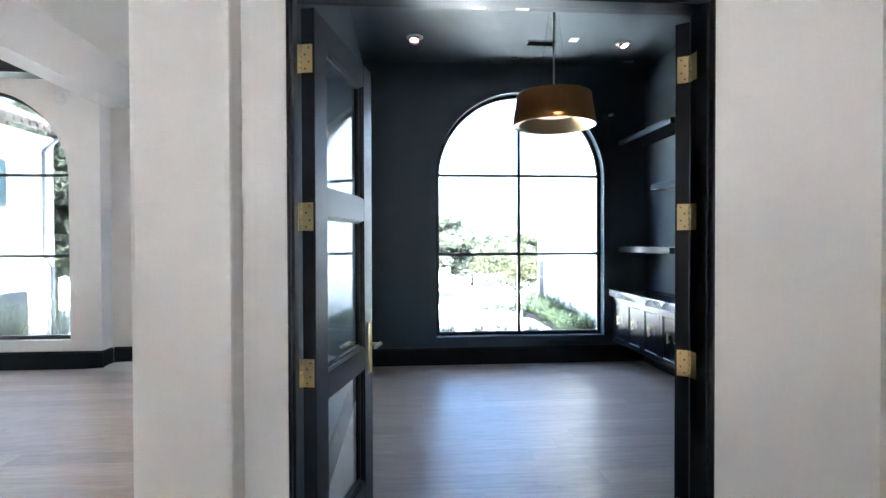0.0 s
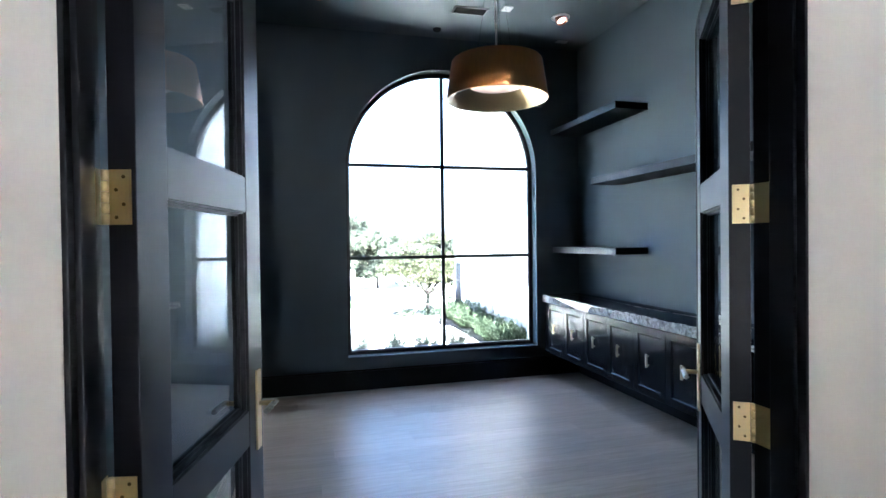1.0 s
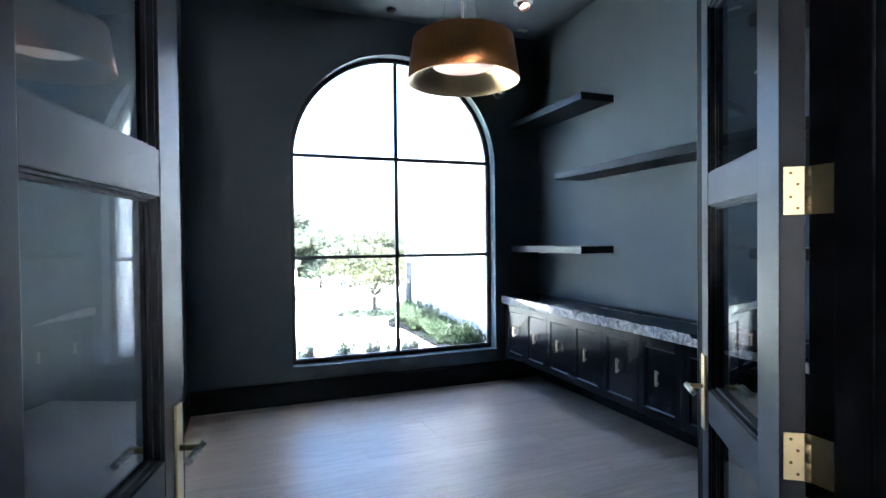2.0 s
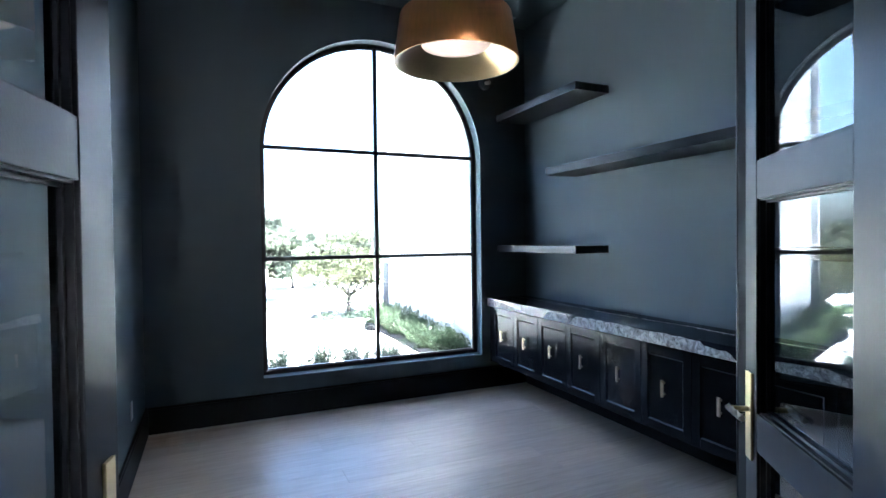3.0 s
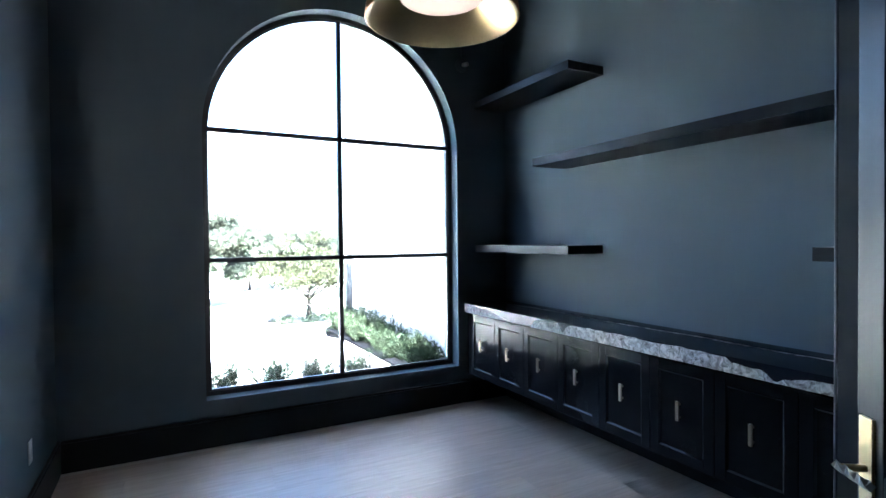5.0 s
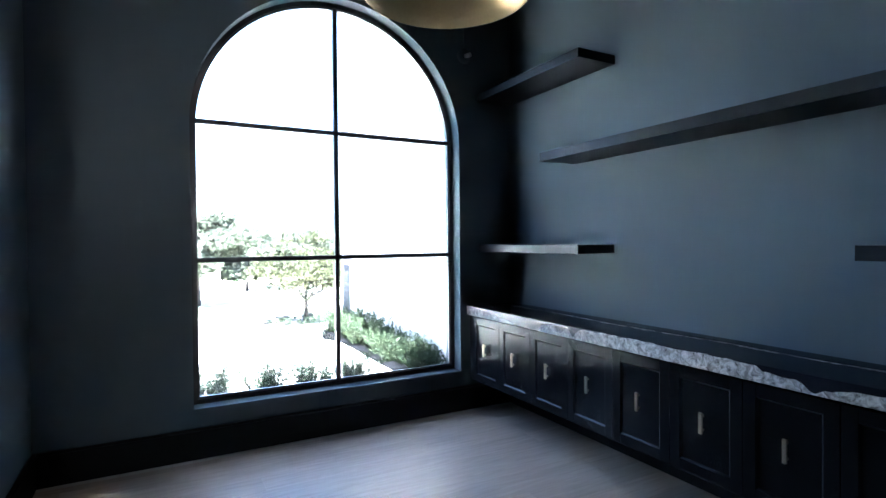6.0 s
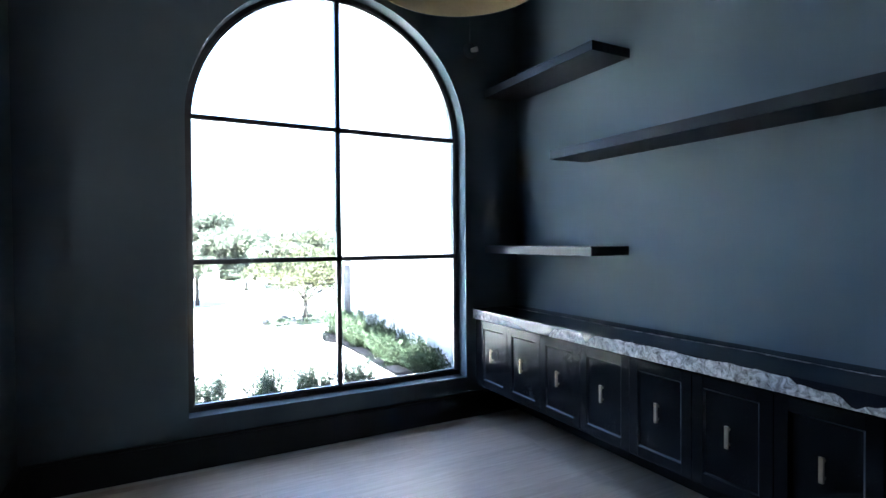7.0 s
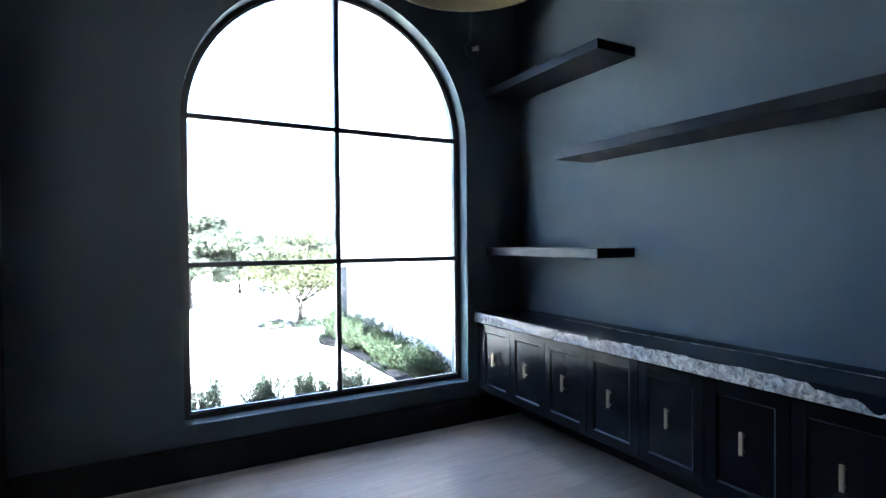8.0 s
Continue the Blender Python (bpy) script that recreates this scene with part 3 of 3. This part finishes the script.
        for dz in (-0.035, 0.035):
            box(pull, -0.016, 0.0, yc - 0.005, yc + 0.005, zc + dz - 0.005, zc + dz + 0.005)
        part("pull", pull, M_PULL, door, "bronze bar pull")
    return c


unit = cabinet_unit(FIRST + PITCH / 2)
for k in range(1, 5):
    copy_thing(unit, pose(CAB_X, FIRST + PITCH / 2 - 2 * k * PITCH, CAB_Z0))
fil = thing("cabinet_filler", (CAB_X, 0, CAB_Z0), "narrow black panel closing the cabinets to the wall", "panel")
part("panel", boxes((0.002, X_R - CAB_X - 0.022, FIRST + PITCH / 2 + 0.001, Y_F - 0.023, 0, CAB_Z1 - CAB_Z0 - 0.002)), M_CAB, fil)
top = boxes((0, X_R - 2.503 - 0.001, Y_N + 0.02, Y_F - 0.002, 0, 0.078), bevel=0.0015)
tagged(part("stone_worktop", top, M_STONE, None, "", (2.503, 0, 0.822)), "polished black stone top with a raw white seam", "countertop")


# ---- floating shelves ----
def shelf(y0, y1, z, label):
    tagged(part("floating_shelf", boxes((0, X_R - 2.625 - 0.001, 0, y1 - y0, 0, 0.062), bevel=0.002), M_SHELF, None, "", (2.625, y0, z)), label, "shelf", "floating shelves")


shelf(5.01, Y_F - 0.002, 2.660, "short black stained floating shelf high in the corner")
shelf(3.06, 5.415, 2.028, "long black stained floating shelf on the wall")
shelf(5.02, Y_F - 0.002, 1.362, "short black stained floating shelf over the stone top")
shelf(Y_N + 0.003, 3.45, 2.660, "short black stained floating shelf high by the door")
shelf(Y_N + 0.003, 3.45, 1.362, "short black stained floating shelf by the door")

# ---- pendant ----
PX, PY = 1.221, 4.236
pend = thing("pendant_lamp", (PX, PY, 2.44), "large aged brass drum pendant with a gold lining, lit", "pendant lamp")
bm = bmesh.new()
lathe(bm, [(0.336, 0.0), (0.339, 0.003), (0.326, 0.09), (0.314, 0.17), (0.302, 0.25), (0.298, 0.256), (0.293, 0.252), (0.295, 0.244)], 64)
part("shade", bm, M_SHADE, pend)
bm = bmesh.new()
lathe(bm, [(0.336, 0.0), (0.331, 0.0), (0.285, 0.035), (0.215, 0.082), (0.190, 0.102)], 64)
part("lining", bm, M_SHADE_IN, pend, "pale gold inner cone")
bm = bmesh.new()
lathe(bm, [(0, 0.094), (0.12, 0.094), (0.187, 0.098), (0.187, 0.106), (0, 0.106)], 48)
part("diffuser", bm, M_GLOW, pend, "glowing frosted disc")
bm = bmesh.new()
lathe(bm, [(0.294, 0.240), (0.294, 0.246), (0.0, 0.246)], 48)
part("top_plate", bm, M_SHADE, pend)
bm = bmesh.new()
rod(bm, (0, 0, 0.24), (0, 0, CEIL - 2.44 - 0.02), 0.0075)
part("stem", bm, M_NICKEL, pend, "slim pale metal stem")
for k in range(3):
    a = radians(20 + 120 * k)
    bm = bmesh.new()
    rod(bm, (0.15 * math.cos(a), 0.15 * math.sin(a), 0.246), (0.006 * math.cos(a), 0.006 * math.sin(a), 1.16), 0.0009, n=6)
    part("wire", bm, M_SOOT, pend)
bm = bmesh.new()
lathe(bm, [(0, CEIL - 2.44 - 0.03), (0.06, CEIL - 2.44 - 0.03), (0.065, CEIL - 2.44 - 0.02), (0.065, CEIL - 2.44)], 32)
part("canopy", bm, M_NICKEL, pend)


# ---- ceiling fittings ----
def recessed_spot(x, y, aim):
    s = thing("recessed_spot", (x, y, CEIL), "white ringed recessed spot with a copper baffle, lit", "ceiling light", "recessed spots")
    bm = bmesh.new()
    lathe(bm, [(0.088, 0.001), (0.086, -0.006), (0.058, -0.009), (0.056, 0.001)], 40)
    part("trim_ring", bm, M_PLASTIC, s)
    tilt = Matrix.Rotation(radians(-24), 4, "X") @ Matrix.Rotation(radians(-6 * aim), 4, "Y")
    bm = bmesh.new()
    lathe(bm, [(0.054, 0.0), (0.054, -0.052), (0.050, -0.056), (0.044, -0.050), (0.036, -0.018), (0.0, -0.018)], 32)
    bm.transform(tilt)
    part("baffle", bm, M_COPPER, s, "copper lamp barrel")
    bm = bmesh.new()
    lathe(bm, [(0, -0.036), (0.036, -0.036), (0.038, -0.032), (0, -0.030)], 24)
    bm.transform(tilt)
    part("lamp_face", bm, M_SPOT, s, "glowing lamp face")
    lamp = new("spot_lamp", bpy.data.lights.new("spot_lamp", "SPOT"))
    lamp.data.energy, lamp.data.spot_size, lamp.data.spot_blend, lamp.data.color, lamp.data.shadow_soft_size = 0.25, radians(44), 1.0, (1.0, 0.80, 0.62), 0.03
    lamp.matrix_world = look((x, y, CEIL - 0.062), (x + 0.25 * aim, y - 0.2, 0))
    return s


recessed_spot(0.105, 5.49, -1)
recessed_spot(2.36, 5.50, 1)

vent = thing("ceiling_vent", (1.47, 5.56, CEIL), "grey slotted air vent in the dark ceiling", "vent")
part("frame", boxes((-0.16, 0.16, -0.075, -0.062, -0.008, 0), (-0.16, 0.16, 0.062, 0.075, -0.008, 0), (-0.16, -0.147, -0.062, 0.062, -0.008, 0), (0.147, 0.16, -0.062, 0.062, -0.008, 0)), M_GREY, vent)
part("backing", boxes((-0.147, 0.147, -0.062, 0.062, -0.0015, 0)), M_SOOT, vent)
slat = mesh_of("slat", boxes((-0.147, 0.147, -0.003, 0.003, -0.007, -0.0015)), M_SOOT)
for k in range(8):
    piece("slat", slat, vent, (0, -0.052 + k * 0.0148, 0))
sm = thing("speaker_plate", (1.79, 5.44, CEIL), "small square white ceiling plate", "ceiling plate")
part("plate", boxes((-0.045, 0.045, -0.05, 0.05, -0.009, 0), bevel=0.003), M_PLASTIC, sm)
sd = thing("ceiling_sensor", (1.275, 6.03, CEIL), "small dark round ceiling sensor", "sensor")
bm = bmesh.new()
lathe(bm, [(0.042, 0), (0.042, -0.012), (0.03, -0.024), (0, -0.026)], 24)
part("dome", bm, M_SOOT, sd)
sp = thing("ceiling_plate", (2.66, 6.05, CEIL), "small flat grey ceiling plate", "ceiling plate")
part("plate", boxes((-0.06, 0.06, -0.03, 0.03, -0.008, 0), bevel=0.002), M_LIGHT_GREY, sp)

cam_w = thing("wall_sensor", (2.49, Y_F, 3.03), "small dark round wall sensor with a pale eye", "sensor")
bm = bmesh.new()
lathe(bm, [(0, 0.0), (0.062, 0.0), (0.062, 0.012), (0.05, 0.022), (0, 0.024)], 28)
bm.transform(Matrix.Rotation(radians(90), 4, "X"))
part("base", bm, M_SLATE, cam_w)
bm = bmesh.new()
rod(bm, (0.005, -0.02, 0.0), (0.03, -0.065, 0.0), 0.018, 0.02)
part("eye", bm, M_NICKEL, cam_w, "pale round eye")
bm = bmesh.new()
rod(bm, (0.0, -0.004, 0.062), (0.0, -0.004, 0.30), 0.004, n=8)
part("conduit", bm, M_SLATE, cam_w)

so = thing("power_socket", (X_L, 5.52, 0.41), "white wall socket plate on the dark wall", "socket")
part("plate", boxes((0.0005, 0.006, -0.036, 0.036, -0.058, 0.058), bevel=0.002), M_PLASTIC, so)
for dz in (-0.02, 0.02):
    part("outlet", boxes((0.006, 0.0075, -0.016, 0.016, dz - 0.013, dz + 0.013), bevel=0.001), M_PLASTIC, so)

rd = thing("wall_speaker", (-4.02, 6.47, 3.20), "small round white fitting on the white wall", "sensor")
bm = bmesh.new()
lathe(bm, [(0, 0.0), (0.07, 0.0), (0.07, 0.015), (0.05, 0.02), (0.045, 0.012), (0, 0.012)], 28)
bm.transform(Matrix.Rotation(radians(90), 4, "X"))
part("rim", bm, M_PLASTIC, rd)

# ---- outdoors ----
GZ = 0.05


def ground_z(x, y):
    """Level by the house, then a slope down to the street."""
    s = max(0.0, y - 9.5) + max(0.0, -4.5 - x) * 0.8
    return GZ - 0.115 * min(s, 22) - 0.02 * max(0.0, min(s - 22, 60))


bm = bmesh.new()
xs = [-3000, -160, -80, -40, -24, -16, -12, -9, -6, -3, 0, 3, 6, 9, 14, 22, 40, 80, 160, 3000]
ys = [-3000, -160, -60, -20, 0, 6.53, 7.5, 8.5, 9.5, 10.5, 12, 14, 17, 20, 24, 28, 34, 44, 60, 100, 220, 3000]
grid = [[bm.verts.new((x, y, ground_z(x, y) - (1.0 if y < 6.5 and -9.7 < x < 3.3 else 0))) for x in xs] for y in ys]
for r0, r1 in zip(grid, grid[1:]):
    for k in range(len(xs) - 1):
        bm.faces.new((r0[k], r0[k + 1], r1[k + 1], r1[k]))
setting("ground", bm, M_CONCRETE, "pale sunlit concrete drive sloping down to the street", "driveway")


def leaf_cloud(bm, centre, radii, count, size, rng, up=0.3):
    """Loose leaves through a lumpy volume."""
    for _ in range(count):
        d = Vector((rng.gauss(0, 1), rng.gauss(0, 1), rng.gauss(0, 1)))
        d.normalize()
        d *= rng.uniform(0.55, 1.0) ** 0.6
        c = Vector(centre) + Vector((d.x * radii[0], d.y * radii[1], d.z * radii[2]))
        a = Vector((rng.uniform(-1, 1), rng.uniform(-1, 1), rng.uniform(-0.6, 1) + up)).normalized()
        b = a.cross(Vector((rng.uniform(-1, 1), rng.uniform(-1, 1), rng.uniform(-1, 1)))).normalized()
        s = size * rng.uniform(0.6, 1.4)
        bm.faces.new([bm.verts.new(c + a * s), bm.verts.new(c + b * s * 0.42), bm.verts.new(c - a * s * 0.8), bm.verts.new(c - b * s * 0.42)])


def branch(bm, rng, a, d, length, r, depth, tips):
    b = a + d * length
    rod(bm, a, b, r, r * 0.65, 7)
    tips.append(b)
    if depth:
        for _ in range(3 if depth > 1 else 2):
            nd = (d + Vector((rng.uniform(-0.9, 0.9), rng.uniform(-0.9, 0.9), rng.uniform(-0.1, 0.6)))).normalized()
            branch(bm, rng, b, nd, length * rng.uniform(0.6, 0.8), r * 0.6, depth - 1, tips)


def small_tree(x, y, height, spread, seed):
    rng = random.Random(seed)
    z = ground_z(x, y)
    t = thing("garden_tree", (x, y, z), "small spreading tree with yellow-green leaves in a stone bed", "tree")
    bm, tips = bmesh.new(), []
    fork = Vector((0.02, 0, height * 0.235))
    rod(bm, (0, 0, -0.05), fork, 0.085, 0.06, 9)
    for k in range(6):
        an = 2 * math.pi * k / 6 + rng.uniform(-0.3, 0.3)
        d = Vector((math.cos(an) * 0.9, math.sin(an) * 0.9, rng.uniform(0.5, 1.0))).normalized()
        branch(bm, rng, fork, d, height * 0.17, 0.045, 2, tips)
    part("trunk", bm, M_BARK, t)
    bm = bmesh.new()
    for tip in tips:
        if tip.z > height * 0.34:
            leaf_cloud(bm, tip, (0.30, 0.30, 0.18), 34, 0.075, rng)
    for _ in range(72):
        an, rr = rng.uniform(0, 6.28), spread * math.sqrt(rng.uniform(0, 1))
        zz = height * (0.40 + 0.12 * rng.random() + 0.44 * rng.random() * (1 - (rr / spread) ** 2))
        leaf_cloud(bm, (rr * math.cos(an), rr * math.sin(an), zz), (0.30, 0.30, 0.16), 46, 0.080, rng)
    part("crown", bm, M_LEAF, t)


small_tree(3.75, 17.3, 2.9, 1.5, 4)
rng = random.Random(8)
bed = thing("stone_bed", (3.75, 17.3, ground_z(3.75, 17.3)), "low bed of stones and mulch around the tree", "garden bed")
bm = bmesh.new()
lathe(bm, [(1.5, -0.35), (1.2, 0.0), (0.6, 0.06), (0, 0.08)], 24)
part("mulch", bm, M_BARK, bed)
for k in range(14):
    bm = bmesh.new()
    an = 2 * math.pi * k / 14 + rng.uniform(-0.15, 0.15)
    bmesh.ops.create_icosphere(bm, subdivisions=2, radius=0.16)
    for v in bm.verts:
        v.co = Vector((v.co.x * rng.uniform(1.0, 1.15) * 1.3, v.co.y * 1.1, v.co.z * 0.7)) + noise.noise_vector(v.co * 6 + Vector((k, 0, 0))) * 0.04
    part("stone", bm, M_ROCK, bed, at=(1.28 * math.cos(an), 1.28 * math.sin(an), rng.uniform(-0.02, 0.06)))


def ground_cover(k):
    """One low mound of leaves in the tree's bed."""
    rng = random.Random(500 + k)
    an = 0.9 * k
    x, y = 3.75 + 0.8 * math.cos(an), 17.3 + 0.8 * math.sin(an)
    c = thing("ground_cover", (x, y, ground_z(x, y)), "low dark green ground cover in the stone bed", "plant", "bed plants")
    bm = bmesh.new()
    leaf_cloud(bm, (0, 0, 0.10), (0.26, 0.24, 0.10), 110, 0.05, rng)
    part("leaves", bm, M_SHRUB, c)


for k in range(7):
    ground_cover(k)


def shrub(x, y, height, width, seed, label, group, mat=M_HEDGE, leaf=0.016, stems=26):
    """Upright twigs with narrow leaves along them."""
    rng = random.Random(seed)
    s = thing("shrub", (x, y, ground_z(x, y)), label, "shrub", group)
    tw, lv = bmesh.new(), bmesh.new()
    for _ in range(stems):
        an, rr = rng.uniform(0, 6.28), width * 0.28 * math.sqrt(rng.random())
        base = Vector((rr * math.cos(an), rr * math.sin(an), 0))
        an2 = rng.uniform(0, 6.28)
        lean = rng.uniform(0.05, 0.5) * width
        tip = base * 1.2 + Vector((lean * math.cos(an2), lean * math.sin(an2), height * rng.uniform(0.55, 1.05)))
        rod(tw, base, tip, 0.005, 0.0015, 4)
        for k in range(30):
            c = base.lerp(tip, 0.1 + 0.92 * k / 30)
            a = Vector((rng.uniform(-1, 1), rng.uniform(-1, 1), rng.uniform(0.1, 1.2))).normalized()
            b = a.cross(Vector((rng.uniform(-1, 1), rng.uniform(-1, 1), 0.3))).normalized()
            L = leaf * rng.uniform(0.7, 1.4)
            lv.faces.new([lv.verts.new(c), lv.verts.new(c + a * L + b * L * 0.22), lv.verts.new(c + a * L * 2), lv.verts.new(c + a * L - b * L * 0.22)])
    part("twigs", tw, M_TWIG, s)
    part("leaves", lv, mat, s)


bedm = boxes((2.38, 2.82, 6.56, 10.5, GZ - 0.1, GZ + 0.03), bevel=0.02)
setting("planting_bed", bedm, M_MULCH, "dark mulch bed along the white wall", "garden bed")
for k in range(9):
    shrub(2.60 + 0.05 * math.sin(k * 2.1), 7.25 + k * 0.39, 0.29 + 0.024 * k + 0.04 * math.sin(k * 1.7), 0.50, 30 + k, "dense green hedge shrub against the white wall", "wall hedge", leaf=0.030, stems=52)
for k, x in enumerate((0.55, 1.02, 1.42, 1.86)):
    shrub(x, 7.30 + 0.05 * (k % 2), 0.36 - 0.02 * k, 0.52, 60 + k, "small sparse evergreen shrub below the window", "window shrubs", mat=M_SHRUB, leaf=0.019, stems=70)

# white wing of the house beside the drive
wing = thing("house_wing", (2.83, 6.53, 0), "white stuccoed wing of the house", "building")
part("wall", boxes((0, 6.0, 0.0, 4.07, -0.6, 5.2)), M_STUCCO, wing)
part("roof", slab([(-0.25, 5.2), (6.2, 5.2), (3.0, 7.0)], -0.2, 4.3), M_TILE, wing)
# corner strip: glare put in as wall white above, shade as grey below
part("corner_strip_top", boxes((-0.10, -0.002, 3.93, 4.03, 1.1, 5.15), bevel=0.012), M_STUCCO, wing, "upper corner strip, painted white as if lost in glare")
part("corner_strip_foot", boxes((-0.105, -0.002, 3.925, 4.035, -0.6, 1.095), bevel=0.012), M_STRIP_SHADE, wing, "lower corner strip, its shade painted grey")

# garage wing seen from the living room
gar = thing("garage_wing", (-8.9, 0, 0), "white two-storey garage wing with a clay tile roof", "building")
part("wall", boxes((-6, 0, 7.2, 14.0, -3.0, 4.15)), M_STUCCO, gar)
roof = bmesh.new()
rv = [roof.verts.new(p) for p in ((0.35, 6.9, 4.15), (0.35, 14.3, 4.15), (-3.0, 14.3, 5.7), (-3.0, 6.9, 5.7), (0.35, 6.9, 4.27), (0.35, 14.3, 4.27), (-3.0, 14.3, 5.82), (-3.0, 6.9, 5.82))]
for q in ((0, 1, 2, 3), (4, 5, 6, 7), (0, 1, 5, 4), (1, 2, 6, 5), (2, 3, 7, 6), (3, 0, 4, 7)):
    roof.faces.new([rv[i] for i in q])
roof_ob = part("roof", roof, M_TILE, gar, "clay tile roof")
tile = bmesh.new()
rod(tile, (0.0, 0, 0.0), (-0.62, 0, 0.29), 0.085, 0.075, 8)
tile_me = mesh_of("tile", tile, M_TILE)
for i in range(30):
    for j in range(4):
        piece("tile", tile_me, roof_ob, (0.42 - 0.55 * j, 7.05 + 0.245 * i, 4.25 + 0.255 * j))
gd = part("garage_door", boxes((0.002, 0.03, 10.4, 13.0, -2.6, 0.36), bevel=0.004), M_GARAGE, gar, "slate blue garage door")
for k in range(4):
    part("panel", boxes((0.03, 0.042, 10.48, 12.92, -2.5 + k * 0.7, -1.88 + k * 0.7), bevel=0.006), M_GARAGE, gd)
wn1 = part("window", boxes((0.002, 0.05, 11.2, 12.35, 2.3, 3.35), bevel=0.004), M_BRONZE_FRAME, gar, "small dark framed window")
part("pane", boxes((0.05, 0.054, 11.26, 12.29, 2.36, 3.29)), M_CURTAIN_PANE, wn1)
ds = bmesh.new()
rod(ds, (0.30, 13.75, 4.1), (0.07, 13.55, 3.75), 0.045)
rod(ds, (0.07, 13.55, 3.75), (0.07, 13.55, 1.2), 0.045)
rod(ds, (0.07, 13.55, 1.2), (0.12, 13.75, 0.9), 0.045)
rod(ds, (0.12, 13.75, 0.9), (0.12, 13.75, -2.4), 0.045)
part("downspout", ds, M_PIPE_SHADE, gar, "white downspout with its shade painted pale grey")
for k in range(5):
    shrub(-4.6 - 0.55 * k, 8.1 + 0.2 * (k % 2), 0.75, 0.7, 80 + k, "bushy green shrub outside the living room", "living room shrubs", stems=50)


# far trees across the street
def far_tree(x, y, base, height, width, seed, label="leafy street tree far across the drive"):
    rng = random.Random(seed)
    t = thing("street_tree", (x, y, base), label, "tree", "street trees")
    bm, tips = bmesh.new(), []
    rod(bm, (0, 0, -0.4), (0, 0, height * 0.4), 0.15, 0.11, 8)
    for k in range(5):
        an = 2 * math.pi * k / 5
        rod(bm, (0, 0, height * 0.36), (0.35 * width * math.cos(an), 0.35 * width * math.sin(an), height * 0.65), 0.11, 0.05, 6)
    part("trunk", bm, M_BARK, t)
    bm = bmesh.new()
    for _ in range(56):
        an, rr = rng.uniform(0, 6.28), 0.5 * width * math.sqrt(rng.random())
        zz = height * (0.30 + 0.62 * rng.random() * math.sqrt(max(0, 1 - (2 * rr / width) ** 2 * 0.8)))
        leaf_cloud(bm, (rr * math.cos(an), rr * math.sin(an), zz), (0.13 * width, 0.13 * width, 0.075 * height), 240, 0.24, rng)
    part("crown", bm, M_HAZED_WOOD, t)


for k, (x, y, h, w) in enumerate(((2.2, 40, 6.6, 7.5), (-3.0, 42, 8.0, 7.5), (-8, 46, 7.5, 8), (6.8, 52, 6.0, 8.0), (12.5, 58, 6.3, 9.0), (18.5, 60, 6.4, 9.0), (26, 60, 7, 9), (-15.5, 24, 10.8, 7.0), (-19, 30, 12.5, 8.0), (-12, 20, 8.5, 5.0), (34, 55, 8, 9), (-16, 44, 8, 9))):
    far_tree(x, y, ground_z(x, y), h, w, 200 + k)
rng = random.Random(3)
bm = bmesh.new()
for k in range(150):
    x = -130 + 260 * k / 150
    for j in range(3):
        leaf_cloud(bm, (x + rng.uniform(-1, 1), 95 + 6 * j + rng.uniform(-3, 3), -3.2 + rng.uniform(0, 5.6)), (2.6, 2.0, 1.9), 34, 0.42, rng)
tagged(part("far_woods", bm, M_HAZED_WOOD), "hazy line of woodland along the horizon", "woodland", kind="stuff")
for x, y, rx, ry in ((4.5, 36, 5.0, 1.6), (13, 40, 6, 2.0), (22, 34, 8, 3), (-1.5, 33, 4.5, 2.2), (-9, 37, 5, 3.0), (8.5, 26, 3.5, 2.0)):
    bm = bmesh.new()
    n = 28
    vs = [bm.verts.new((rx * math.cos(2 * math.pi * k / n), ry * math.sin(2 * math.pi * k / n), 0)) for k in range(n)]
    c = bm.verts.new((0, 0, 0.06))
    for k in range(n):
        bm.faces.new((vs[k], vs[(k + 1) % n], c))
    setting("lawn", bm, M_LAWN, "patch of mown lawn beside the street", "lawn", (x, y, ground_z(x, y) + 0.12))

# ---- plank floor ----
setting("floor_base", boxes((-9.6, 3.3, -4.7, 6.9, -0.2, -0.022)), M_SUBFLOOR, "dark subfloor below the planks", "floor")
floor = thing("floor", (0, 0, 0), "wide grey-brown oiled oak plank floor", "floor", kind="structure")
ROW, LEN, rng = 0.19, 1.9, random.Random(12)
plank_me = mesh_of("plank", boxes((0.0005, LEN - 0.0005, 0.0004, ROW - 0.0004, -0.02, 0), bevel=0.0007), M_FLOOR)
rest = bmesh.new()
for r in range(61):
    y = -4.5 + r * ROW
    x = -9.4 - rng.uniform(0, LEN)
    while x < 3.2:
        inside_study = x + LEN > -0.9 and y > 0.0 and y < 6.4
        if inside_study and x < 3.0:
            piece("plank", plank_me, floor, (x, y, 0))
        else:
            box(rest, x + 0.0012, x + LEN - 0.0012, y + 0.0008, y + ROW - 0.0008, -0.02, 0)
        x += LEN
tagged(part("planks", rest, M_FLOOR, floor), kind="stuff")
